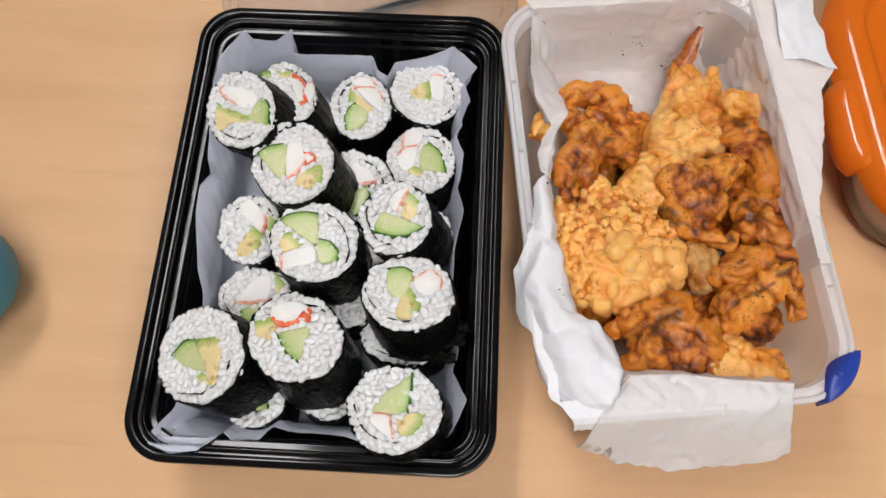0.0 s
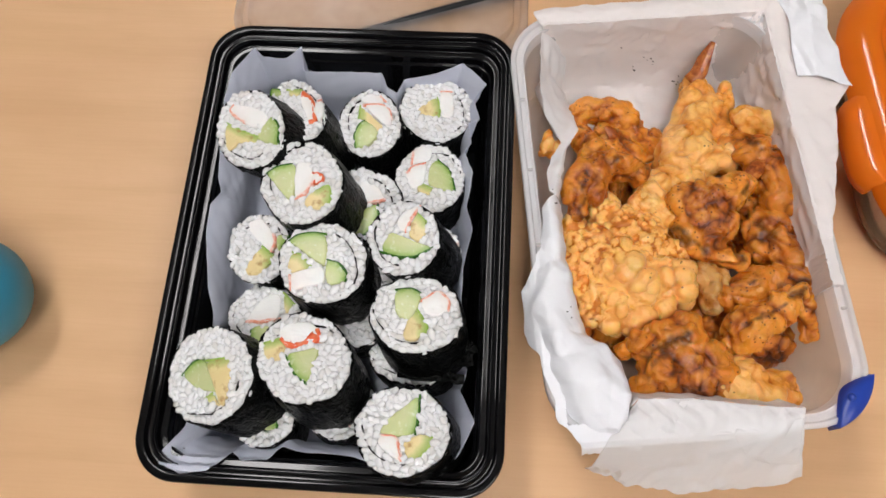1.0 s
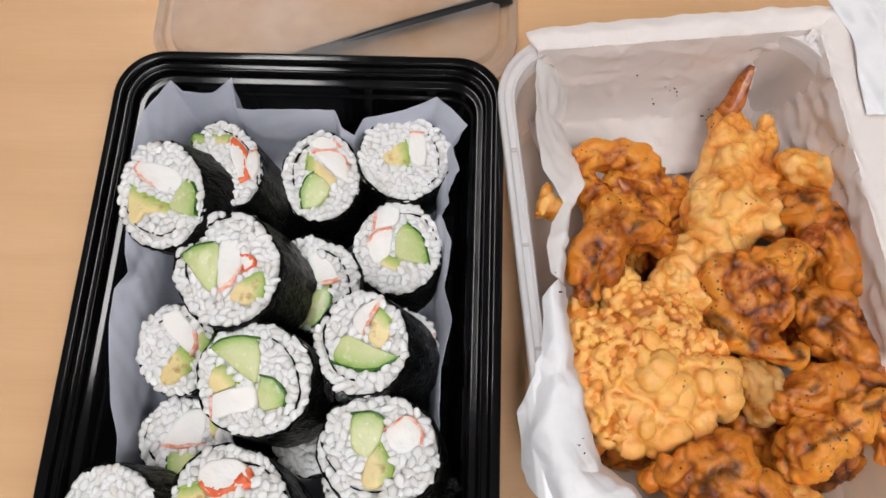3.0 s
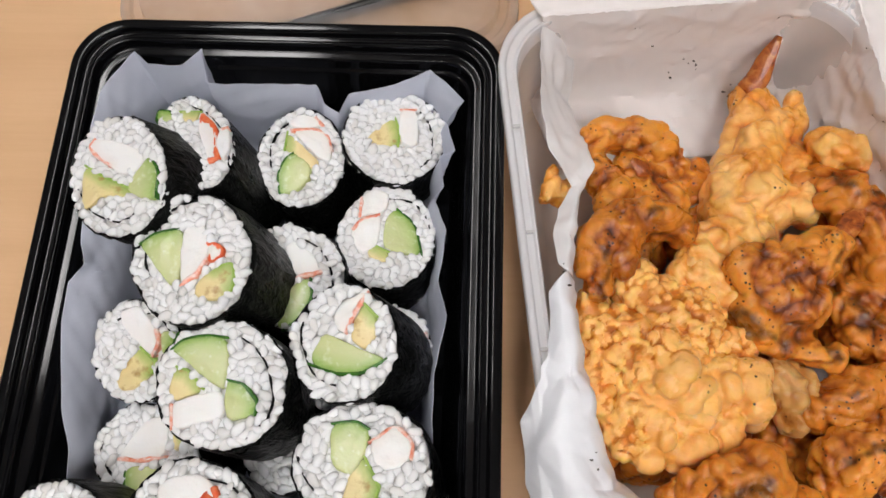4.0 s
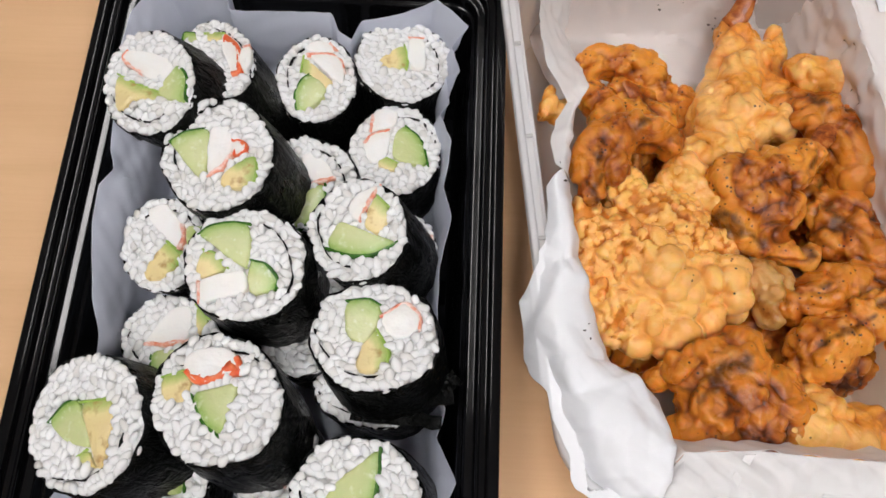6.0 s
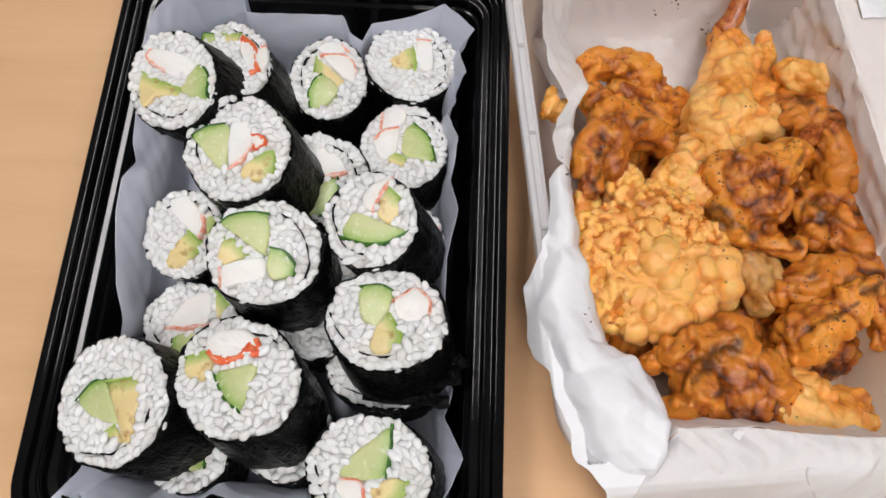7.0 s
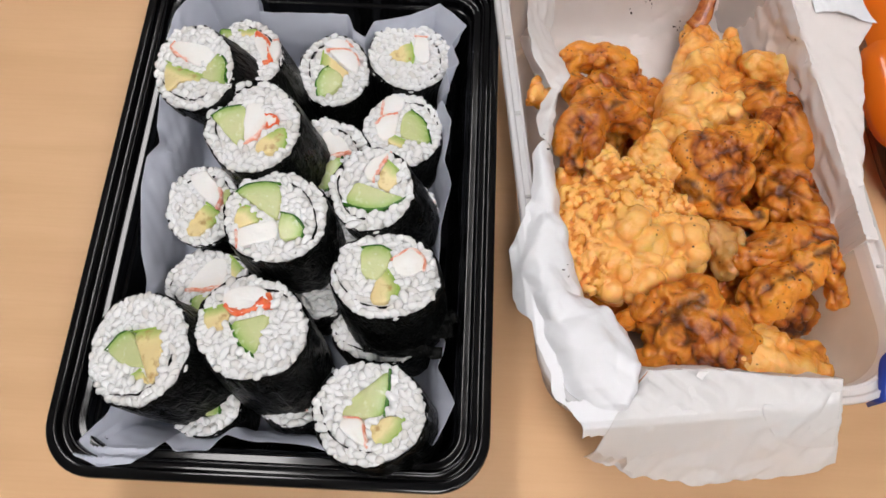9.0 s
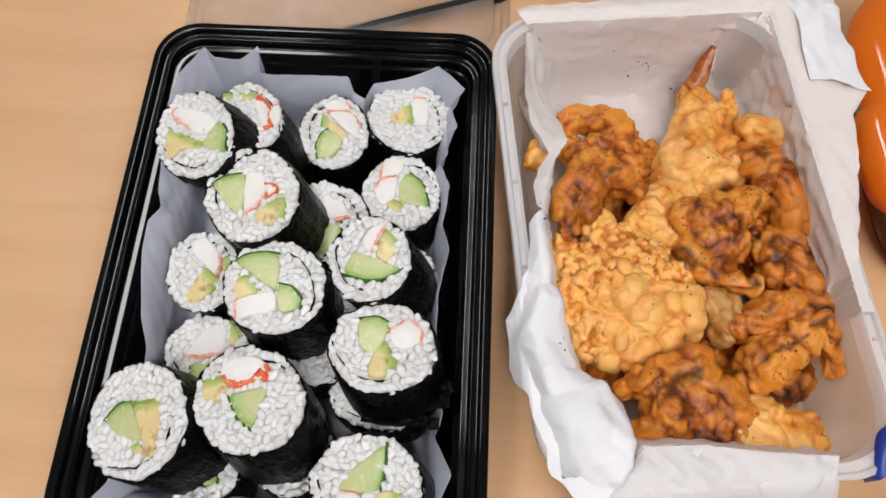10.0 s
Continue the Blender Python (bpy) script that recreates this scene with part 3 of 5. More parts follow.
ROLLS.append(((35.0, 131.9, 68.0), (-0.18, 0.05), (5, 0), (20.8, 18.5, -70), 36, 200, [("cucumber", 4, [(-11.5, -7.6), (0.8, -11.9), (9.4, -10.5), (16.2, -5.8), (5.9, -2.5), (-1.4, 1.1), (-7.2, 3.5)]),
      ("crab", 4, [(7.7, 17.8), (6.0, 13.4), (3.2, 8.5), (0.9, 2.6), (-2.6, 4.0), (-4.1, 9.0), (-0.6, 15.0)]),
      ("avocado", 2, [(6.6, 13.4), (11.4, 8.7), (11.6, 0.3), (7.9, -3.3), (2.7, 0.6), (3.6, 7.9)])]))
ROLLS.append(((48.2, 134.2, 36.0), (0.10, 0.10), (0, 0), (18.9, 16.9, -85), 30, 10, [("crab", 2, [(13.6, 8.4), (14.2, 4.6), (10.9, 4.6), (10.8, 7.8)])]))
ROLLS.append(((-44.6, 130.3, 46.0), (-0.20, -0.20), (0, 0), (19.0, 18.4, -62), 32, 60, [("crab", 3, [(8.7, 8.0), (10.4, 1.9), (7.6, -2.3), (1.0, 3.0), (-4.8, 8.0), (-7.1, 13.8), (0.2, 16.9)]),
      ("avocado", 3, [(1.6, 1.4), (9.8, -3.8), (7.4, -8.4), (0.3, -14.8), (-5.6, -14.7), (-7.1, -10.7), (-3.0, -4.3)]),
      ("cucumber", 2, [(17.6, 7.1), (14.1, -1.2), (10.9, -1.3), (9.7, 7.4)])]))
ROLLS.append(((-4.2, 116.7, 69.0), (-0.10, 0.06), (0, 0), (24.3, 21.0, -32), 36, -30, [("cucumber", 4, [(-19.1, 10.8), (-15.4, 14.8), (-7.6, 16.4), (0.1, 15.5), (2.3, 3.4), (1.3, -2.6), (-6.3, 2.0), (-12.0, 6.6)]),
      ("cucumber", 4, [(2.5, 1.0), (9.1, -0.3), (13.7, -5.7), (13.2, -10.6), (3.8, -12.4), (2.1, -4.1)]),
      ("crab", 2, [(-14.1, -15.7), (-16.1, -7.1), (-9.1, -4.3), (1.2, -2.2), (3.2, -11.5), (-5.7, -13.3)]),
      ("avocado", 3, [(-16.4, 5.4), (-11.2, 4.2), (-5.2, -2.3), (-15.6, -6.6), (-17.9, -2.5)])]))
ROLLS.append(((-37.6, 92.6, 38.9), (-0.25, 0.05), (0, 0), (24.0, 18.1, -26), 32, 170, [("crab", 3, [(-11.0, -0.9), (-0.3, -1.6), (9.7, 0.5), (7.2, 14.8), (-2.1, 13.8), (-8.7, 4.3)]),
      ("cucumber", 3, [(-8.0, -3.0), (-7.3, -10.1), (-2.6, -15.0), (7.8, -11.3), (7.5, -2.7)]),
      ("avocado", 2, [(8.8, 15.3), (16.0, 8.7), (11.6, 0.6)])]))
ROLLS.append(((-9.0, 69.7, 64.8), (-0.15, 0.22), (0, 0), (26.4, 22.0, -43), 38, 60, [("crab_red", 5, [(-13.2, 8.9), (-7.2, 3.7), (1.8, 7.3), (8.3, 8.5), (5.4, 14.8), (-0.5, 18.9), (-10.3, 18.0), (-14.8, 13.6)]),
      ("cucumber", 3, [(-9.0, 0.9), (-3.1, -9.5), (4.5, -14.3), (6.3, -5.8), (8.0, 5.1), (-2.2, 2.9)]),
      ("avocado", 2, [(-21.4, 7.2), (-13.4, 9.8), (-8.5, 4.3), (-12.6, -2.2), (-19.5, -0.8)])]))
ROLLS.append(((-56.1, 59.8, 57.8), (-0.38, 0.05), (0, 0), (27.3, 23.3, -39), 36, -100, [("cucumber", 3, [(-16.6, -0.0), (-10.9, 7.1), (-5.0, 8.4), (2.4, -1.1), (7.2, -9.1), (-5.2, -7.1)]),
      ("avocado", 2, [(-3.5, 7.1), (11.0, 8.6), (13.3, 0.7), (13.4, -15.6), (10.1, -14.8), (2.7, -2.3)]),
      ("avocado", 2, [(0.5, -11.7), (4.6, -9.0), (10.7, -15.8), (4.0, -13.9)])]))
ROLLS.append(((44.1, 92.8, 68.9), (-0.10, 0.22), (0, 0), (23.8, 20.9, -19), 36, 190, [("cucumber", 3, [(-11.2, 12.8), (-2.7, 14.0), (2.2, 10.8), (0.9, 1.5), (-3.2, -4.3), (-10.2, -0.5)]),
      ("avocado", 3, [(-0.0, 3.7), (7.0, -6.9), (5.7, -10.6), (0.1, -14.9), (-5.3, -13.1), (-4.3, -5.4)]),
      ("crab", 4, [(1.6, 6.6), (10.6, 13.1), (16.6, 7.1), (16.3, 1.3), (9.4, -2.3), (4.5, -0.1)])]))
ROLLS.append(((40.7, 38.4, 57.9), (-0.20, 0.10), (0, 0), (23.8, 21.1, -14), 34, 160, [("cucumber", 3, [(7.9, 17.4), (8.5, 7.7), (6.8, -1.9), (-5.1, -2.9), (-11.7, -0.9), (-6.2, 6.5), (0.4, 11.2)]),
      ("avocado", 3, [(15.1, -2.5), (14.2, -8.1), (8.2, -14.1), (2.7, -11.8), (0.7, -5.1), (8.6, -1.2)]),
      ("crab", 3, [(-9.9, -2.0), (-1.7, -2.4), (1.6, -14.2), (-2.9, -12.7), (-11.7, -6.6)])]))
ROLLS.append(((-35.0, 48.4, 34.0), (-0.10, 0.10), (0, 0), (21.5, 17.3, -55), 28, 100, [("cucumber", 2, [(9.2, -0.0), (11.2, -11.4), (2.6, -11.9), (5.8, -0.9)])]))
ROLLS.append(((4.3, 53.7, 34.0), (0.00, 0.10), (0, 0), (20.0, 18.2, -52), 28, 20, [("crab", 2, [(7.4, -6.9), (8.2, -12.8), (2.4, -13.2), (3.6, -8.1)])]))
ROLLS.append(((10.6, 97.8, 36.0), (0.00, 0.00), (0, 0), (16.0, 14.7, -64), 30, 20, []))
ROLLS.append(((28.3, 129.4, 36.0), (0.00, 0.00), (0, 0), (17.6, 16.4, -71), 30, 20, []))
ROLLS.append(((41.3, 81.1, 31.0), (-0.10, 0.10), (0, 0), (23.4, 17.0, -3), 26, 190, []))


def inside(x, y, poly):
    hit, j = False, len(poly) - 1
    for i in range(len(poly)):
        (x1, y1), (x2, y2) = poly[i], poly[j]
        if (y1 > y) != (y2 > y) and x < (x2 - x1) * (y - y1) / (y2 - y1) + x1:
            hit = not hit
        j = i
    return hit


def off_edge(x, y, poly):
    best = 1e9
    for (x1, y1), (x2, y2) in zip(poly, poly[1:] + poly[:1]):
        dx, dy = x2 - x1, y2 - y1
        k = max(0, min(1, ((x - x1) * dx + (y - y1) * dy) / max(dx * dx + dy * dy, 1e-9)))
        best = min(best, math.hypot(x - x1 - k * dx, y - y1 - k * dy))
    return best


def rounded(poly, closed=True, times=2):
    for _ in range(times):
        out = []
        pairs = list(zip(poly, poly[1:] + poly[:1])) if closed else list(zip(poly, poly[1:]))
        if not closed:
            out.append(poly[0])
        for (x1, y1), (x2, y2) in pairs:
            out += [(x1 * 0.8 + x2 * 0.2, y1 * 0.8 + y2 * 0.2), (x1 * 0.2 + x2 * 0.8, y1 * 0.2 + y2 * 0.8)]
        if not closed:
            out.append(poly[-1])
        poly = out
    return poly


GRAIN_V, GRAIN_F = None, None


def grain_shape():
    """One grain of rice as a unit shape."""
    global GRAIN_V, GRAIN_F
    bm = bmesh.new()
    bmesh.ops.create_icosphere(bm, subdivisions=2, radius=1)
    GRAIN_V = np.array([v.co[:] for v in bm.verts])
    GRAIN_F = np.array([[v.index for v in f.verts] for f in bm.faces])
    bm.free()


def grains(places):
    """Many grains in one mesh: places are (x, y, z, turn, tilt, length, width) in mm."""
    n = len(GRAIN_V)
    verts, faces = [], []
    for k, (x, y, z, turn, tilt, l, w) in enumerate(places):
        v = GRAIN_V.copy()
        bend = 0.18 * random.uniform(-1, 1)
        v[:, 0] = np.sign(v[:, 0]) * np.abs(v[:, 0]) ** 0.85
        v[:, 1] = v[:, 1] * (1 - 0.15 * v[:, 0]) + bend * (v[:, 0] ** 2 - 0.4)
        v = v * np.array([l / 2, w / 2, w / 2 * 0.92]) * (1 + 0.16 * np.sin(v @ np.array([[2.3, 1.1, 0.7], [0.4, 2.9, 1.3], [1.9, 0.6, 2.1]]) * 1.3 + k * 1.7))
        ct, st, cp, sp = math.cos(turn), math.sin(turn), math.cos(tilt), math.sin(tilt)
        v = np.stack([v[:, 0] * cp + v[:, 2] * sp, v[:, 1], -v[:, 0] * sp + v[:, 2] * cp], 1)
        v = np.stack([v[:, 0] * ct - v[:, 1] * st, v[:, 0] * st + v[:, 1] * ct, v[:, 2]], 1) + np.array([x, y, z])
        verts.append(v * MM)
        faces.append(GRAIN_F + k * n)
    return mesh_of("rice", np.concatenate(verts), np.concatenate(faces).tolist())


def filling(kind, skin, poly, height, parent, seed):
    """A cut piece of cucumber, avocado or crab stick with its coloured edge; poly in mm on the face, the first points on the edge."""
    rnd = random.Random(seed)
    bold, kind = kind == "crab_red", kind.replace("_red", "")
    area = sum(a[0] * b[1] - b[0] * a[1] for a, b in zip(poly, poly[1:] + poly[:1]))
    outline = rounded(poly, True, 2)
    cx, cy = sum(p[0] for p in outline) / len(outline), sum(p[1] for p in outline) / len(outline)
    rise = {"crab": 0.9, "cucumber": 0.5, "avocado": 0.3}[kind] + rnd.uniform(-0.3, 0.5)
    lean = (rnd.uniform(-0.05, 0.05), rnd.uniform(-0.05, 0.05))
    loops = []
    outline = [(x + 0.45 * noise.noise(Vector((x * 0.9, y * 0.9, seed + 1.5))), y + 0.45 * noise.noise(Vector((x * 0.9, y * 0.9, seed + 8.5)))) for x, y in outline]
    levels = ((1.0, -9.0), (1.0, rise - 0.7), (0.975, rise - 0.25), (0.93, rise), (0.8, rise + 0.1), (0.62, rise + 0.15), (0.42, rise + 0.2), (0.2, rise + 0.2))
    for inset, dz in levels:
        loops.append([((cx + (x - cx) * inset) * MM, (cy + (y - cy) * inset) * MM,
                       (height + dz + (lean[0] * (x - cx) + lean[1] * (y - cy)) + (0.3 * noise.noise(Vector(((cx + (x - cx) * inset) * 0.5, (cy + (y - cy) * inset) * 0.5, seed))) if dz > -5 else 0)) * MM) for x, y in outline])
    v, f = rings(loops)
    mat = {"crab": CRAB, "cucumber": CUC, "avocado": AVO}[kind]
    name = {"crab": "crab_stick", "cucumber": "cucumber", "avocado": "avocado"}[kind]
    me = mesh_of(name, v, f)
    edge = rounded(poly[:skin], False, 2)
    far = [min(math.hypot(p[0] / MM - q[0], p[1] / MM - q[1]) for q in edge) / 8 for p in v]
    me.attributes.new("depth", "FLOAT", "POINT").data.foreach_set("value", far)
    ob = part(name, me, mat, parent)
    # the coloured edge: a thin band along the first points
    line = rounded(poly[:skin], False, 2)
    width = {"crab": 3.6 if bold else 1.3, "cucumber": 0.9, "avocado": 1.0}[kind]
    sgn = 1 if area < 0 else -1
    loops = []
    for i, (x, y) in enumerate(line):
        a, b = line[max(i - 1, 0)], line[min(i + 1, len(line) - 1)]
        dx, dy = b[0] - a[0], b[1] - a[1]
        d = math.hypot(dx, dy) or 1
        nx, ny = -dy / d * sgn, dx / d * sgn
        w = max(0.12, width * (0.4 + 0.6 * math.sin(math.pi * (i + 0.6) / len(line))) * (0.85 + (1.1 if kind == "crab" else 0.4) * noise.noise(Vector((x * 0.2, y * 0.2, seed + 3)))))
        z1 = height + rise + 0.05 + lean[0] * (x - cx) + lean[1] * (y - cy)
        ring = [(x + nx * 0.35, y + ny * 0.35, height - 8), (x + nx * 0.35, y + ny * 0.35, z1 - 0.5), (x + nx * 0.1, y + ny * 0.1, z1 - 0.05), (x - nx * w * 0.6, y - ny * w * 0.6, z1 + 0.14),
                (x - nx * w, y - ny * w, z1 + 0.05), (x - nx * w, y - ny * w, height - 8)]
        loops.append([(p[0] * MM, p[1] * MM, p[2] * MM) for p in ring])
    v, f = rings(loops)
    skin_name, skin_mat, text = {"crab": ("red_edge", CRABRED if bold else CRABSKIN, "orange-red edge of the crab stick"), "cucumber": ("skin", CUCSKIN, "dark green cucumber skin"),
                                 "avocado": ("green_edge", AVOSKIN, "green edge of the avocado")}[kind]
    part(skin_name, mesh_of(skin_name, v, f), skin_mat, ob, text)


def sushi_roll(place, lean, slant, face, length, seam, fillings, seed):
    rnd = random.Random(seed)
    a, b, turn = face
    turn = radians(turn)
    n = Vector((lean[0], lean[1], 1)).normalized()
    u = (Vector((1, 0, 0)) - n * n.x).normalized()
    v = n.cross(u)
    base = Vector(place) * MM - n * length * MM
    e = empty("sushi_roll", Matrix(((u.x, v.x, n.x, base.x), (u.y, v.y, n.y, base.y), (u.z, v.z, n.z, base.z), (0, 0, 0, 1))))
    h = length

    def rim(t, s=1.0):
        c, d = math.cos(t), math.sin(t)
        w = 1 + 0.055 * noise.noise(Vector((c * 1.7, d * 1.7, seed * 3.3))) + 0.022 * noise.noise(Vector((c * 4, d * 4, seed * 1.3)))
        x, y = a * s * w * math.cos(t), b * s * w * math.sin(t)
        return x * math.cos(turn) - y * math.sin(turn), x * math.sin(turn) + y * math.cos(turn)

    # nori: a wrinkled tube with a ragged top
    seg, lev = 120, 14
    loops = []
    for k in range(lev + 1):
        f = k / lev
        ring = []
        for i in range(seg):
            t = 2 * math.pi * i / seg
            x, y = rim(t)
            bulge = 1 + 0.03 * math.sin(math.pi * f) + 0.030 * noise.noise(Vector((math.cos(t) * 5, math.sin(t) * 5, f * 2.2 + seed))) + 0.024 * abs(noise.noise(Vector((math.cos(t) * 13, math.sin(t) * 13, f * 3.5 + seed))))
            z = f * (h - 1.2) + (0.7 * noise.noise(Vector((math.cos(t) * 7, math.sin(t) * 7, seed + 20))) if k == lev else 0)
            ring.append(((x * bulge + slant[0] * (1 - f)) * MM, (y * bulge + slant[1] * (1 - f)) * MM, z * MM))
        loops.append(ring)
    for f, s in ((1.0, 0.975), (0.78, 0.97)):
        loops.append([(p[0] * s, p[1] * s, p[2] if f == 1.0 else h * f * MM) for p in loops[lev]])
    vv, ff = rings(loops, True, False)
    part("nori", mesh_of("nori", vv, ff), NORI, e)

    # rice bed under the grains
    bed = []
    for s in (0.955, 0.89, 0.8, 0.7, 0.6, 0.5, 0.4, 0.3, 0.2, 0.05):
        bed.append([(rim(2 * math.pi * i / 60, s)[0] * MM, rim(2 * math.pi * i / 60, s)[1] * MM,
                     (h - 1.75 - (1.6 if s > 0.95 else 0) + 1.4 * noise.noise(Vector((rim(2 * math.pi * i / 60, s)[0] * 0.33, rim(2 * math.pi * i / 60, s)[1] * 0.33, seed)))) * MM) for i in range(60)])
    vv, ff = rings(bed, False, True)
    part("rice_bed", mesh_of("rice_bed", vv, ff), CORE, e)

    # the end of the sheet, rolled in: a thin dark line on the face
    line = []
    for i in range(60):
        f = i / 59
        t = radians(seam) + 2.3 * f
        s = 0.93 - 0.20 * min(f * 1.6, 1) ** 0.8 + 0.02 * math.sin(9 * f + seed)
        line.append(rim(t, s))
    loops = []
    for i, (x, y) in enumerate(line):
        p, q = line[max(i - 1, 0)], line[min(i + 1, 59)]
        d = math.hypot(q[0] - p[0], q[1] - p[1]) or 1
        nx, ny = -(q[1] - p[1]) / d * 0.26, (q[0] - p[0]) / d * 0.26
        z = h - 0.35 + 1.2 * noise.noise(Vector((x * 0.3, y * 0.3, seed + 5)))
        loops.append([(c[0] * MM, c[1] * MM, c[2] * MM) for c in ((x + nx, y + ny, h - 4), (x + nx, y + ny, z), (x - nx, y - ny, z), (x - nx, y - ny, h - 4))])
    polys = [p for _, _, p in fillings]
    vv, ff = rings(loops)
    part("inner_nori", mesh_of("inner_nori", vv, ff), NORI, e)

    # rice grains: a ring that swells over the edge of the nori, then three loose layers
    places, ring, t = [], [], rnd.uniform(0, 1)
    while t < 2 * math.pi + 0.2:
        out = rnd.uniform(0.885, 0.935)
        x, y = rim(t, out)
        if rnd.random() > 0.13:
            ring.append((x, y))
            places.append((x, y, h - 0.75 + rnd.uniform(-0.7, 0.5), t + turn + math.pi / 2 + rnd.uniform(-0.9, 0.9), rnd.uniform(-0.5, 0.5), rnd.uniform(4.0, 5.8), rnd.uniform(2.7, 3.5)))
        if rnd.random() < 0.55:
            x, y = rim(t + 0.05, rnd.uniform(0.92, 0.95))
            places.append((x, y, h - 2.2 + rnd.uniform(-0.4, 0.4), t + turn + math.pi / 2 + rnd.uniform(-0.5, 0.5), rnd.uniform(-0.3, 0.3), rnd.uniform(4.2, 5.8), rnd.uniform(2.4, 3.0)))
        t += rnd.uniform(2.8, 4.5) / math.sqrt(a * b)
    near = [line[i] for i in range(0, 60, 2)]
    for layer, gap, top, wanted in ((0, 2.85, -0.65, 220), (1, 2.7, -1.6, 240)):
        spots, tries = list(ring) if layer == 0 else [], 0
        while tries < 2200 and len(spots) < wanted:
            tries += 1
            r, t = math.sqrt(rnd.random()), rnd.uniform(0, 2 * math.pi)
            x, y = rim(t, r * 0.89)
            if any((x - p[0]) ** 2 + (y - p[1]) ** 2 < gap * gap for p in spots):
                continue
            if any(inside(x, y, q) or off_edge(x, y, q) < (0.55 if layer == 0 else 0.2) for q in polys):
                continue
            if min((x - p[0]) ** 2 + (y - p[1]) ** 2 for p in near) < (2.3 if layer == 0 else 1.2):
                continue
            spots.append((x, y))
            lump = 1.0 * noise.noise(Vector((x * 0.17, y * 0.17, seed * 2.7)))
            places.append((x, y, h + top + lump + rnd.uniform(-0.6, 0.6), rnd.uniform(0, 2 * math.pi), rnd.uniform(-0.55, 0.55), rnd.uniform(4.2, 6.2), rnd.uniform(2.8, 3.7)))
    ob = part("rice", grains(places), RICE, e)
    tagged(ob, kind="stuff")
    for i, (kind, skin, poly) in enumerate(fillings):
        filling(kind, skin, poly, h, e, seed * 7 + i)
    what = [w for w, k in (("crab stick", "crab"), ("cucumber", "cucumber"), ("avocado", "avocado")) if any(f[0].startswith(k) for f in fillings)]
    text = "sushi roll in black nori with rice" + (", " + ", ".join(what) if what else ", under other rolls")
    tagged(e, text, "sushi roll", group="sushi rolls in the tray")


def nori_scraps():
    """Torn bits of nori between the rolls."""
    for i, (x, y, z, l, w, turn) in enumerate(((60, 74, 49, 26, 7, 8), (52, 67, 46, 34, 5, -4), (70, 79, 51, 10, 6, 40))):
        rows = []
        for j in range(4):
            rows.append([Vector((k / 9 * l - l / 2, j / 3 * w - w / 2 + 1.3 * noise.noise(Vector((k * 0.8, j, i))), 1.6 * noise.noise(Vector((k * 0.6, j * 0.8, i + 9))))) * MM for k in range(10)])
        v, f = sheet(rows, 40, 12, 0.0008, i * 2.0, 120)
        m = pose(x * MM, y * MM, z * MM, 8, -6, turn)
        ob = part("nori_scrap", mesh_of("nori_scrap", v, f), NORI, at=m)
        ob.modifiers.new("thickness", "SOLIDIFY").thickness = 0.0003
        tagged(ob, "torn shiny black scrap of nori lying between the rolls", "nori scrap", group="nori scraps")


# ---------------------------------------------------------------- clip-top box
BOX_AT = pose(0.1715, 0.1601, 0, 0, 0, 6.7)
BOX_HW, BOX_HL = 0.0755, 0.117


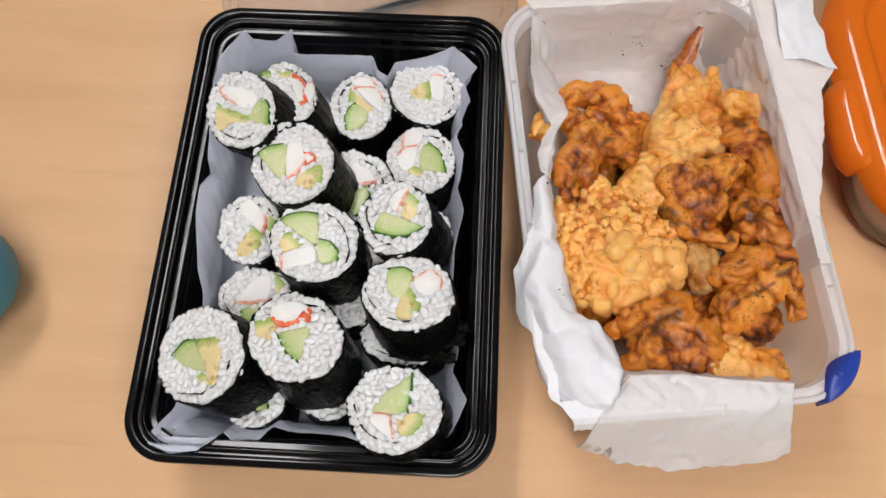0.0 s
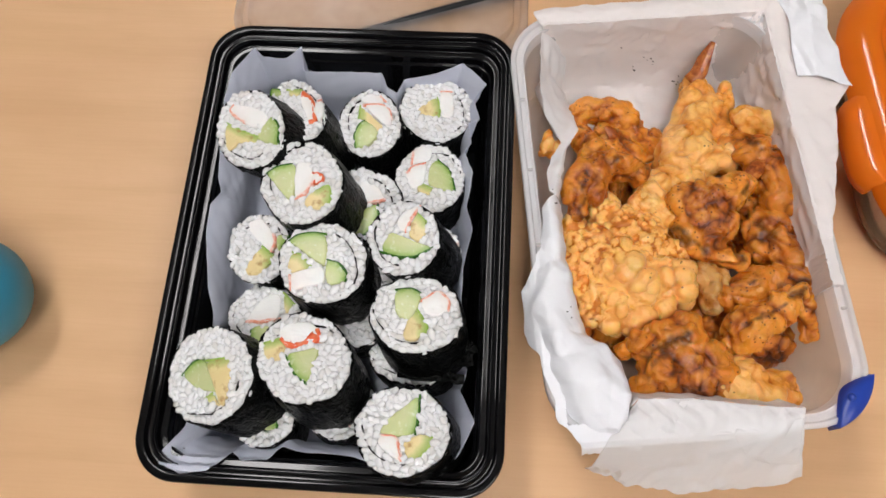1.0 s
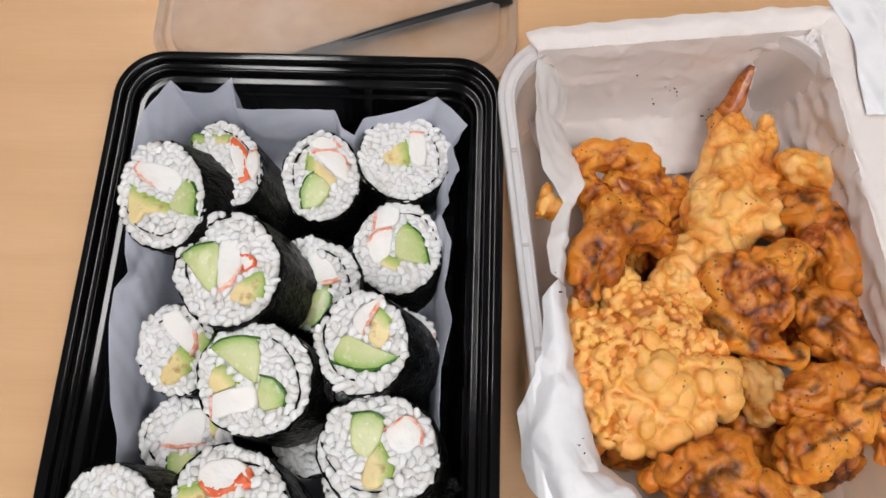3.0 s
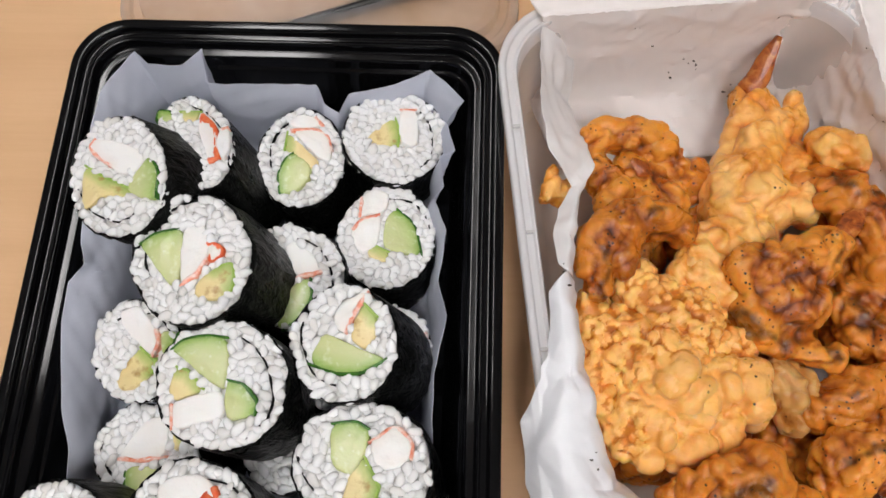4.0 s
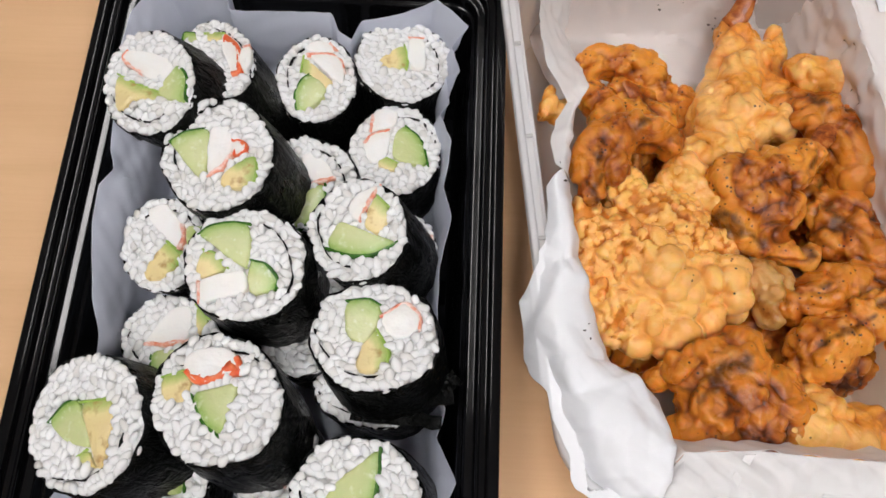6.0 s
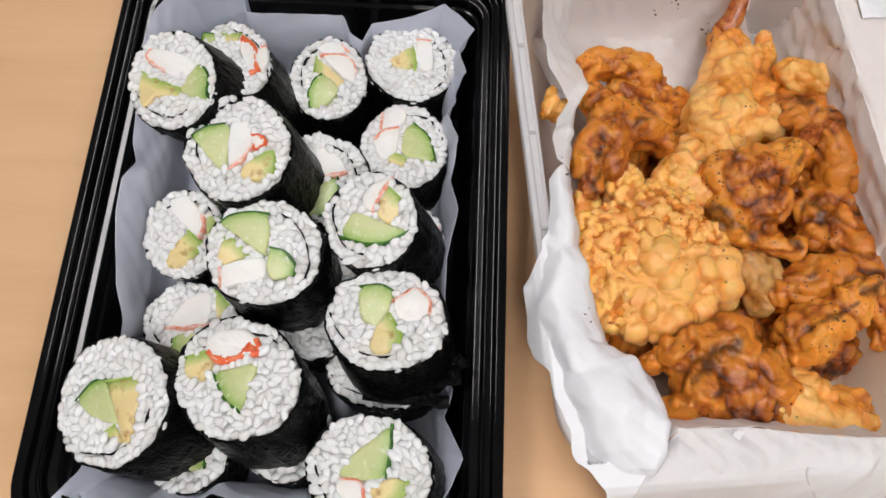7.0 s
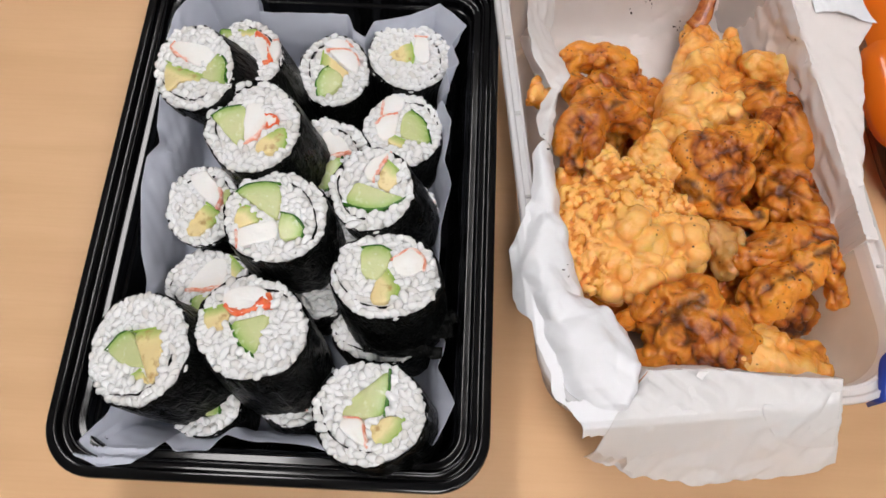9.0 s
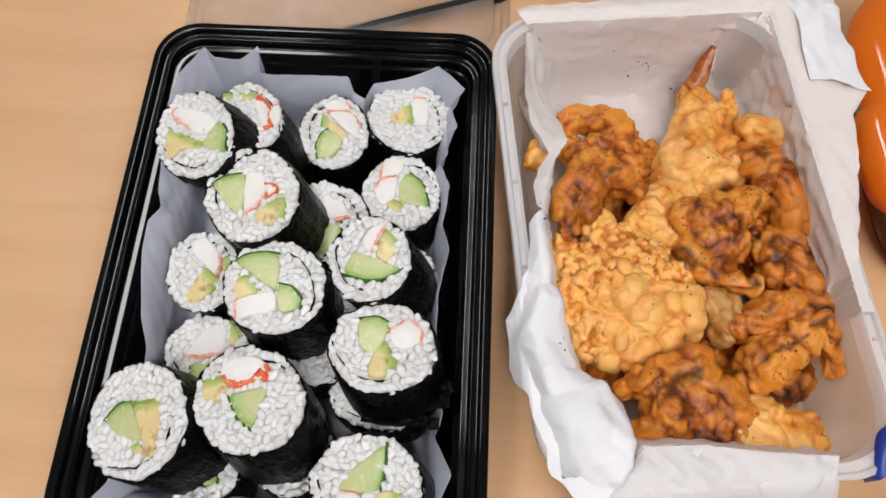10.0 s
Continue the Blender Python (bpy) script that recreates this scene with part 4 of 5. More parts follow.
def plastic_box():
    e = empty("storage_box", BOX_AT)
    inner = [(0.2, 61.0), (0.0, 64.0), (0.0, 66.4), (0.5, 67.0), (2.0, 67.2), (2.6, 66.6), (3.0, 65.4), (5.4, 65.2), (6.0, 66.0), (6.8, 66.2), (7.0, 65.4), (7.4, 60.0), (9.6, 8.0), (13.0, 3.6), (20.0, 2.4), (60.0, 2.2)]
    outer = [(60.0, 1.0), (20.0, 1.0), (18.0, 0.2), (13.5, 0.4), (11.0, 6.0), (8.3, 58.0), (7.2, 63.6), (2.6, 64.0), (1.2, 63.4), (1.0, 61.0)]
    rim, body = cut_at(profile_tray("body", BOX_HW, BOX_HL, 0.030, inner, outer), 60.5 * MM)
    part("rim", rim, FROST_RIM, e, "whitish grooved rim")
    part("body", body, FROST, e)
    # ribs across the rim groove
    ys = [-0.062, -0.02, 0.022, 0.064]
    for s in (-1, 1):
        for y in ys:
            x = s * (BOX_HW - 0.0042)
            part("rib", box((x - 0.0014, y - 0.0006, 0.0640), (x + 0.0014, y + 0.0006, 0.0668), 0.0002, 1), FROST, e)
    # blue corner clips
    for sx, sy in ((1, -1),):
        loops = []
        c = Vector((sx * (BOX_HW - 0.030), sy * (BOX_HL - 0.030)))
        steps = 14
        for k in range(steps + 1):
            f = k / steps
            a = radians(43 + (f - 0.5) * 58)
            fat = math.sin(math.pi * min(max(f, 0.02), 0.98)) ** 0.6
            d = Vector((math.cos(a) * sx, math.sin(a) * sy))
            r1, r0 = 0.0322, 0.0322 - 0.0118 * fat - 0.001
            ring = [(c + d * r0).to_3d() + Vector((0, 0, 0.0668)), (c + d * ((r0 + r1) / 2)).to_3d() + Vector((0, 0, 0.0668 + 0.0028 * fat)),
                    (c + d * (r1 - 0.001)).to_3d() + Vector((0, 0, 0.0690)), (c + d * r1).to_3d() + Vector((0, 0, 0.0670)),
                    (c + d * r1).to_3d() + Vector((0, 0, 0.056)), (c + d * (r1 - 0.0016)).to_3d() + Vector((0, 0, 0.056))]
            loops.append([tuple(p) for p in ring])
        v, f = rings(loops)
        clip = part("corner_clip", mesh_of("corner_clip", v, f), BLUE, e, "blue plastic corner clip")
        pin = bmesh.new()
        d = Vector((sx, sy)).normalized()
        at = c + d * 0.0245
        bmesh.ops.create_uvsphere(pin, u_segments=14, v_segments=8, radius=0.0018, matrix=Matrix.Translation((at.x, at.y, 0.0692)))
        part("pin", smooth(pin), BLUE, clip)
    tagged(e, "frosted plastic storage box with blue corner clip, full of shrimp", "storage box")


PAPER = {}
PAPER["flap_a"] = [(104.4, 151.4, 69.0), (104.7, 130.7, 68.0), (95.4, 107.8, 62.0), (97.5, 88.2, 58.0), (107.8, 63.3, 56.0), (112.7, 47.8, 50.0), (119.6, 39.7, 40.0), (125.7, 32.6, 30.0)]
PAPER["flap_b"] = [(107.5, 155.5, 72.0), (110.0, 125.9, 73.0), (105.8, 101.6, 74.0), (109.8, 81.7, 75.0), (120.2, 62.8, 77.0), (123.4, 48.0, 72.0), (126.7, 38.1, 58.0), (130.1, 32.4, 50.0)]
PAPER["flap_c"] = [(111.8, 159.8, 66.0), (116.3, 121.9, 68.0), (120.6, 104.4, 67.0), (123.2, 87.1, 67.0), (133.7, 82.6, 70.0), (145.1, 59.2, 74.0), (139.0, 43.6, 72.0), (133.9, 32.7, 55.0)]
PAPER["flap_d"] = [(116.4, 159.4, 50.0), (118.5, 122.1, 50.0), (124.4, 106.7, 50.0), (128.6, 91.7, 50.0), (140.6, 83.4, 50.0), (147.2, 59.7, 64.0), (144.1, 46.7, 60.0), (137.0, 33.2, 45.0)]
PAPER["near_a"] = [(142.0, 48.7, 64.0), (149.3, 57.6, 69.0), (173.0, 59.2, 70.0), (196.5, 57.7, 70.0), (212.2, 57.4, 70.0), (224.7, 57.5, 70.0)]
PAPER["near_b"] = [(135.4, 38.1, 62.0), (149.3, 40.2, 66.0), (172.7, 42.0, 67.0), (196.3, 43.0, 67.0), (212.0, 43.8, 67.0), (224.1, 46.1, 66.0)]
PAPER["near_c"] = [(130.8, 27.3, 30.0), (151.1, 21.5, 28.0), (179.5, 19.7, 28.0), (205.2, 22.2, 28.0), (223.0, 25.2, 30.0), (234.3, 30.3, 36.0)]
PAPER["wall_l_a"] = [(103.6, 263.7, 66.0), (102.5, 245.7, 64.0), (103.5, 226.8, 62.0), (106.5, 210.7, 58.0), (116.1, 198.7, 50.0), (110.5, 188.3, 53.0), (107.4, 175.9, 58.0), (108.3, 162.1, 66.0)]
PAPER["wall_l_b"] = [(114.2, 271.2, 55.0), (110.9, 243.2, 48.0), (115.2, 227.0, 45.0), (120.2, 215.1, 46.0), (119.4, 199.3, 50.0), (114.3, 182.7, 58.0), (111.8, 159.8, 66.0)]
PAPER["wall_l_c"] = [(124.0, 276.3, 35.0), (118.5, 245.8, 32.0), (123.2, 228.7, 36.0), (126.3, 210.1, 45.0), (119.3, 196.0, 50.0), (116.5, 180.8, 56.0), (113.8, 159.1, 60.0)]


def box_paper():
    p = {k: [Vector(q) * MM for q in v] for k, v in PAPER.items()}
    c = Vector((0.1715, 0.1601, 0))

    def pulled(row, share, z):
        return [Vector((c.x + (q.x - c.x) * share, c.y + (q.y - c.y) * share, z)) for q in row]

    def hung(row, axis, side):
        """From the loose edge over the rim, down the wall and in over the bottom; row in the box's own mm."""
        half = (75.5, 117.0)[axis]
        lines = [[BOX_AT @ (Vector(q) * MM) for q in row]]
        for inset, z, keep_z in ((3.0, 70.5, 0), (8.8, 65.0, 0), (9.6, 45.0, 1), (16.0, 14.0, 1), (45.0, 6.0, 1)):
            line = []
            for q in row:
                v = Vector(q)
                v[axis] = side * (half - inset)
                v[1 - axis] *= 1.0 if inset < 5 else 0.93 if inset < 20 else 0.75
                v.z = min(z, q[2] + 2.0)
                line.append(BOX_AT @ (v * MM))
            lines.append(line)
        return lines

    def keep(q):
        return in_box(over_box(q))

    lines = [resample(p[k], 101) for k in ("near_a", "near_b", "near_c")]

    def near_at(u, v):
        """A place just above the sheet that hangs over the near rim; u along it, v outward."""
        a, b, d = (line[min(100, max(0, int(round(u * 100))))] for line in lines)
        q = a.lerp(b, v * 2) if v < 0.5 else b.lerp(d, v * 2 - 1)
        return q + Vector((0, -0.0004, 0.0016))

    band = [[near_at(0.36 - 0.22 * v + w, v) for w in (0.0, 0.02, 0.045)] for v in (0.02, 0.2, 0.4, 0.6, 0.8, 0.97)]
    corner_fold = [[near_at(u0 + (u1 - u0) * k, v + dv * k) for k in (0, 0.33, 0.66, 1)] for v, u0, u1, dv in ((0.30, 0.66, 0.98, -0.12), (0.45, 0.64, 0.98, -0.05), (0.62, 0.70, 0.985, 0.06), (0.70, 0.76, 0.985, 0.12))]

    far = [(-60, 119, 69), (-30, 121, 68), (10, 121, 69), (48, 120, 70), (76, 119, 70)]
    right = [(80, 117, 70), (95, 98, 71), (101.5, 57, 70), (92.6, 46, 68), (89, 28, 69), (83.5, 9, 69), (77, -13, 69), (72, -27, 68), (67, -36, 52), (65, -48, 34), (63, -60, 16)]
    corner = [[(70, 126, 72), (84, 124, 77), (99, 118, 74)], [(77, 101, 73), (86, 101, 78), (97, 99, 74)], [(75, 80, 72.5), (84, 79, 77), (98, 76, 73.5)], [(74.5, 64, 72), (84, 62, 74.5), (101.5, 55.5, 71.5)]]
    sheets = [
        sheet([p["flap_a"], p["flap_b"], p["flap_c"], p["flap_d"]], 170, 90, 0.0023, 5.2, 30.0, over_box),
        sheet([p["near_a"], p["near_b"], p["near_c"]], 120, 70, 0.0030, 8.4, 32.0, over_box),
        sheet([pulled(p["near_a"], 0.86, 0.012), pulled(p["near_a"], 0.93, 0.045), p["near_a"]], 70, 24, 0.0016, 8.9, 50.0),
        sheet([p["wall_l_a"], p["wall_l_b"], p["wall_l_c"]], 80, 34, 0.0018, 2.7, 40.0),
        sheet(hung(far, 1, 1), 110, 70, 0.0018, 6.1, 40.0, keep),
        sheet(hung(right, 0, 1), 130, 70, 0.0016, 4.4, 45.0, keep),
        sheet([[BOX_AT @ (Vector(q) * MM) for q in row] for row in corner], 50, 40, 0.0026, 9.3, 34.0, over_box),
        sheet(band, 12, 40, 0.0006, 1.3, 40.0),
        sheet(corner_fold, 40, 24, 0.0008, 2.1, 40.0),
    ]
    joined_sheets("parchment_paper", sheets, PARCH, "crumpled white parchment paper lining the box and hanging over its rim", "parchment paper", others=(FOLDED, THIN), kinds={0: 1, 6: 1, 1: 2, 3: 2, 7: 2, 8: 2})


# ---------------------------------------------------------------- fried shrimp
# batter tone, lines of (x, y, z, radius) in mm, tail line
FRIED = []
FRIED.append(("golden", [[(124.7, 222.4, 35.3, 5.5), (132.8, 228.0, 37.0, 7), (145.0, 227.1, 34.8, 8.5), (157.3, 222.0, 32.8, 8.5), (163.2, 212.3, 30.5, 6.5)],
      [(130.3, 212.3, 34.0, 7), (135.9, 202.3, 37.2, 8), (134.2, 193.5, 39.9, 6)]], [(151.0, 209.0, 37.0, 1.6), (146.5, 211.3, 40.6, 3.6), (141.6, 214.0, 42.6, 1.0)]))
FRIED.append(("brown", [[(125.7, 157.7, 48.3, 5.5), (124.3, 168.5, 49.5, 6.5), (127.9, 179.6, 50.6, 7.5), (137.9, 185.2, 49.8, 8.5), (149.7, 186.7, 46.8, 8.5), (160.6, 184.5, 44.0, 7)],
      [(135.2, 166.9, 48.8, 5), (134.8, 176.6, 49.9, 6)]], None))
FRIED.append(("puffy", [[(127.8, 140.6, 36.6, 11), (139.2, 138.0, 36.2, 15), (152.7, 128.4, 36.5, 17), (166.9, 124.4, 37.2, 15), (180.8, 124.2, 39.4, 9)],
      [(139.3, 163.6, 40.2, 8), (151.8, 150.8, 38.0, 13), (163.6, 143.8, 38.8, 12), (175.8, 137.3, 39.4, 9)],
      [(140.7, 111.8, 38.0, 13), (152.3, 109.9, 37.1, 14), (164.7, 111.8, 38.5, 10)],
      [(124.6, 151.0, 37.2, 8), (125.4, 126.1, 36.4, 9), (130.0, 107.3, 36.2, 8)]], None))
FRIED.append(("pale", [[(197.6, 252.0, 28.1, 7), (199.6, 239.7, 28.1, 10.5), (198.6, 223.3, 27.7, 14.5), (193.0, 204.3, 29.6, 17), (183.3, 186.7, 33.2, 15), (170.6, 174.9, 39.5, 10), (161.7, 167.0, 40.2, 8)],
      [(215.8, 248.4, 33.0, 3.5), (212.8, 239.7, 33.8, 5), (206.3, 231.5, 33.0, 7)],
      [(208.5, 221.7, 30.4, 9), (209.2, 199.2, 36.4, 9)]], [(193.4, 253.0, 32.6, 4), (199.1, 257.5, 37.1, 4.6), (202.3, 264.6, 42.1, 3.4), (204.7, 270.6, 47.0, 1.2)]))
FRIED.append(("pale", [[(220.1, 221.8, 40.8, 8.5), (226.6, 219.1, 42.8, 8.5), (233.2, 214.3, 44.5, 6.5)]], None))
FRIED.append(("brown", [[(214.7, 206.4, 37.5, 10), (221.7, 201.5, 42.6, 11), (229.6, 191.6, 43.8, 12), (233.9, 180.4, 43.8, 12), (235.4, 169.5, 43.5, 10)]], None))
FRIED.append(("golden", [[(183.3, 166.5, 46.6, 11), (190.8, 164.9, 47.0, 13), (199.1, 155.8, 45.8, 12), (188.1, 152.4, 43.6, 11)],
      [(199.4, 167.7, 49.5, 10), (211.1, 177.0, 51.6, 7.5)],
      [(183.0, 147.0, 43.0, 7), (194.5, 140.0, 43.9, 6), (210.8, 136.5, 44.8, 5)]], [(210.5, 176.7, 53.2, 2.5), (220.0, 185.5, 54.6, 4.2), (228.5, 194.8, 52.3, 1)]))
FRIED.append(("brown", [[(229.6, 161.5, 38.8, 10.8), (233.6, 148.6, 40.8, 10.8), (237.5, 136.6, 40.8, 10.8), (240.2, 127.2, 42.5, 8.8)],
      [(222.3, 159.4, 39.2, 6.8), (222.8, 146.6, 39.8, 7.3), (227.0, 139.9, 37.2, 6.8)]], None))
FRIED.append(("grey", [[(192.2, 128.3, 39.2, 8), (198.6, 124.8, 40.2, 8), (197.5, 116.8, 38.2, 8)]], None))
FRIED.append(("brown", [[(204.5, 116.7, 40.4, 9), (215.3, 121.4, 42.9, 9.5), (229.3, 126.5, 45.2, 8), (239.5, 124.5, 48.6, 4)]], None))
FRIED.append(("golden", [[(207.2, 95.0, 41.9, 9.5), (213.9, 101.2, 45.5, 10), (225.3, 110.4, 48.8, 8.5), (237.9, 119.4, 50.8, 5)],
      [(238.5, 120.0, 45.5, 4.5), (240.5, 110.5, 44.5, 5.5), (243.0, 101.0, 42.5, 4.8), (241.5, 97.0, 42.0, 3.5)]], None))
FRIED.append(("brown", [[(161.0, 62.1, 45.9, 9.5), (167.9, 74.5, 46.4, 12.5), (178.0, 85.6, 46.5, 13.5), (189.3, 78.6, 45.4, 12.5), (184.8, 66.1, 44.2, 11.5), (172.0, 63.9, 46.1, 10.5)],
      [(157.4, 88.5, 47.5, 6.5), (166.5, 92.2, 48.6, 7.5), (177.8, 96.4, 48.8, 8.5)]], None))
FRIED.append(("pale", [[(191.7, 67.1, 41.5, 10), (206.4, 71.0, 42.8, 12), (219.0, 69.0, 42.6, 11), (228.4, 67.1, 43.0, 7)]], None))
FRIED.append(("brown", [[(148.3, 85.5, 41.6, 4), (155.1, 89.6, 43.8, 5), (161.4, 84.5, 42.8, 5)]], None))
FRIED.append(("pale", [[(106.5, 196.8, 41.5, 4), (109.0, 201.6, 42.1, 5), (110.0, 207.4, 42.9, 3.5)], [(112.0, 199.0, 40.0, 4.5), (116.0, 203.0, 38.0, 4)]], None))
FRIED.append(("pale", [[(173.7, 160.2, 41.5, 6.5), (165.2, 173.1, 43.0, 7)]], None))
# from here on filler pieces, added low in the heap to darken its gaps
FRIED.append(("brown", [[(144.5, 104.4, 17.0, 13), (159.9, 101.9, 16.1, 14), (175.6, 109.1, 16.1, 14)]], None))
FRIED.append(("brown", [[(176.9, 189.6, 14.1, 14), (191.4, 163.9, 15.2, 15), (200.8, 146.1, 18.1, 14)]], None))
FRIED.append(("brown", [[(202.0, 109.2, 20.1, 14), (216.2, 97.3, 19.2, 15), (229.7, 98.0, 21.8, 12)]], None))
FRIED.append(("brown", [[(228.5, 163.9, 21.8, 12), (233.1, 146.9, 21.0, 13), (238.0, 133.7, 22.6, 11)]], None))
FRIED.append(("golden", [[(136.9, 187.9, 16.6, 11), (139.5, 168.7, 17.8, 12), (157.3, 200.0, 16.6, 11)]], None))
FRIED.append(("golden", [[(144.1, 213.7, 30.4, 9), (151.3, 205.9, 31.5, 10), (142.7, 199.1, 34.4, 9), (156.4, 201.8, 32.4, 9)]], None))
FRIED.append(("brown", [[(138.7, 143.3, 19.8, 12), (125.8, 125.8, 20.6, 11), (128.8, 106.3, 19.8, 12)]], None))
FRIED.append(("brown", [[(217.2, 177.5, 27.5, 10), (221.7, 161.5, 28.5, 10), (229.0, 151.9, 28.4, 9)]], None))
FRIED.append(("brown", [[(160.1, 207.5, 22.4, 9), (170.5, 215.6, 22.4, 9)]], None))
FRIED.append(("brown", [[(232.5, 187.1, 28.4, 9), (237.4, 173.1, 28.4, 9)]], None))


# dark veins and scorched spots on the pieces above, by their number: from, to, width (mm)
SEARED = {
    0: [(138.9, 213.8, 148.2, 204.1, 3.2), (127.4, 215.7, 127.9, 213.7, 1.6)],
    1: [(128.0, 177.3, 126.3, 151.9, 2.2), (141.7, 183.0, 146.8, 188.5, 2.5)],
    5: [(218.0, 204.9, 221.0, 202.2, 4), (223.6, 196.9, 232.4, 198.8, 3.2)],
    6: [(174.5, 150.2, 180.5, 143.7, 4.5), (182.9, 143.8, 191.6, 139.2, 3), (207.5, 136.4, 211.6, 135.1, 3.2), (210.6, 168.1, 213.4, 175.8, 2)],
    7: [(219.7, 157.8, 223.4, 147.9, 4.5)],
    9: [(226.2, 119.8, 240.6, 124.5, 2.8), (210.1, 122.5, 213.8, 125.0, 2)],
    10: [(206.5, 99.1, 225.8, 110.3, 2.2), (230.9, 114.6, 238.3, 119.4, 3.5)],
    11: [(165.0, 84.6, 177.4, 92.3, 5.5), (169.4, 74.6, 168.0, 61.4, 2.2), (161.0, 77.8, 166.0, 81.7, 3), (154.1, 81.1, 157.5, 78.8, 2)],
    12: [(227.9, 73.6, 228.7, 71.2, 3.2)],
}


def remeshed(balls, voxel):
    """One skin round many balls."""
    bm = bmesh.new()
    for x, y, z, r in balls:
        bmesh.ops.create_icosphere(bm, subdivisions=2, radius=r * MM, matrix=Matrix.Translation((x * MM, y * MM, z * MM)))
    me = bpy.data.meshes.new("raw")
    bm.to_mesh(me)
    bm.free()
    ob = new("raw", me)
    mod = ob.modifiers.new("skin", "REMESH")
    mod.mode, mod.voxel_size = "VOXEL", voxel
    done = bpy.data.meshes.new_from_object(ob.evaluated_get(bpy.context.evaluated_depsgraph_get()))
    bpy.data.objects.remove(ob)
    bpy.data.meshes.remove(me)
    return done


def relax(co, edges, times):
    for _ in range(times):
        acc, cnt = np.zeros_like(co), np.zeros(len(co))
        for a, b in ((0, 1), (1, 0)):
            np.add.at(acc, edges[:, a], co[edges[:, b]])
            np.add.at(cnt, edges[:, a], 1)
        co = 0.4 * co + 0.6 * acc / np.maximum(cnt, 1)[:, None]
    return co


def along(line, step=0.35):
    out = []
    for (x1, y1, z1, r1), (x2, y2, z2, r2) in zip(line, line[1:]):
        d = math.dist((x1, y1, z1), (x2, y2, z2))
        k = max(1, int(d / (min(r1, r2) * step)))
        out += [tuple(p + (q - p) * i / k for p, q in zip((x1, y1, z1, r1), (x2, y2, z2, r2))) for i in range(k)]
    out.append(line[-1])
    return out


def fried_shrimp(tone, lines, tail, seed):
    rnd = np.random.RandomState(seed + 11)
    balls = []
    for line in lines:
        for x, y, z, r in along(line):
            g = r * rnd.uniform(0.95, 1.18)
            balls.append((x + rnd.uniform(-0.13, 0.13) * r, y + rnd.uniform(-0.13, 0.13) * r, max(z, g * 0.9 + 4.5), g))
            for _ in range(2 if r > 5 else 1):
                t = rnd.uniform(0, 2 * math.pi)
                balls.append((x + math.cos(t) * r * 0.66, y + math.sin(t) * r * 0.66, max(z + rnd.uniform(-0.2, 0.45) * r, r * 0.5 + 4.5), r * rnd.uniform(0.34, 0.55)))
    me = remeshed(balls, 0.00062)
    nv = len(me.vertices)
    co = np.empty(nv * 3)
    me.vertices.foreach_get("co", co)
    co = co.reshape(-1, 3)
    ed = np.empty(len(me.edges) * 2, dtype=np.int64)
    me.edges.foreach_get("vertices", ed)
    ed = ed.reshape(-1, 2)
    co = relax(co, ed, 5)
    me.vertices.foreach_set("co", co.ravel())
    me.update()
    nor = np.array([v.normal[:] for v in me.vertices])
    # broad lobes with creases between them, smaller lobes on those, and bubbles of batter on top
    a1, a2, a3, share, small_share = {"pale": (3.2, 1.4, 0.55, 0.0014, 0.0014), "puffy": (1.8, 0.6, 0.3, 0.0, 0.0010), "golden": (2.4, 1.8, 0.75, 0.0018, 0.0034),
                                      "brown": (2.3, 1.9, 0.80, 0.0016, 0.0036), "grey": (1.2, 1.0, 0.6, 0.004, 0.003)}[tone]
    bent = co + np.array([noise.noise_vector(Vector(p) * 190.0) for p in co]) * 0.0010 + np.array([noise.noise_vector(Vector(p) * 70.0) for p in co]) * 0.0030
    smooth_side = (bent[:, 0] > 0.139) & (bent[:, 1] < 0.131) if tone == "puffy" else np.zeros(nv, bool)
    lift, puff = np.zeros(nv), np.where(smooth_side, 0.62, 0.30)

    warped = co + np.where(smooth_side, 0.9, 0.3 if tone == "puffy" else 0.65)[:, None] * (bent - co)

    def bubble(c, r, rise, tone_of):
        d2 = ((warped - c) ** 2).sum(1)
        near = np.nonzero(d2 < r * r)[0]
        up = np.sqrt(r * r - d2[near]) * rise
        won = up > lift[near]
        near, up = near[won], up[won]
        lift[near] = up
        # bubble tops coloured lighter than the gaps, as if lit
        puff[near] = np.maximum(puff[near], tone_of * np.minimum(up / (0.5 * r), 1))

    if tone == "puffy":
        # smooth pale lumps on one side, beads and strands of batter on the other
        for c in co[rnd.choice(nv, int(nv * 0.0050), replace=False)]:
            if c[0] > 0.139 and c[1] < 0.131 and c[2] > 0.03:
                bubble(c, (1.8 + 5.0 * rnd.uniform() ** 1.4) * MM, rnd.uniform(0.5, 0.85), rnd.uniform(0.6, 1.0))
        for c in co[rnd.choice(nv, int(nv * 0.040), replace=False)]:
            if c[0] > 0.141 and c[1] < 0.129 and rnd.uniform() < 0.80:
                continue
            if rnd.uniform() < (0.30 if c[0] < 0.145 else 0.08):
                way, up = rnd.uniform(0, 2 * math.pi), rnd.uniform(0.9, 1.2)
                tone_of = rnd.uniform(0.5, 0.95)
                for _ in range(rnd.randint(5, 10)):
                    bubble(c, rnd.uniform(1.2, 1.6) * MM, up, tone_of)
                    way += rnd.uniform(-0.5, 0.5)
                    c = c + np.array([math.cos(way), math.sin(way), 0]) * 1.1 * MM
            else:
                bubble(c, (1.1 + 1.3 * rnd.uniform() ** 1.6) * MM, rnd.uniform(0.9, 1.4), rnd.uniform(0.45, 1.0))
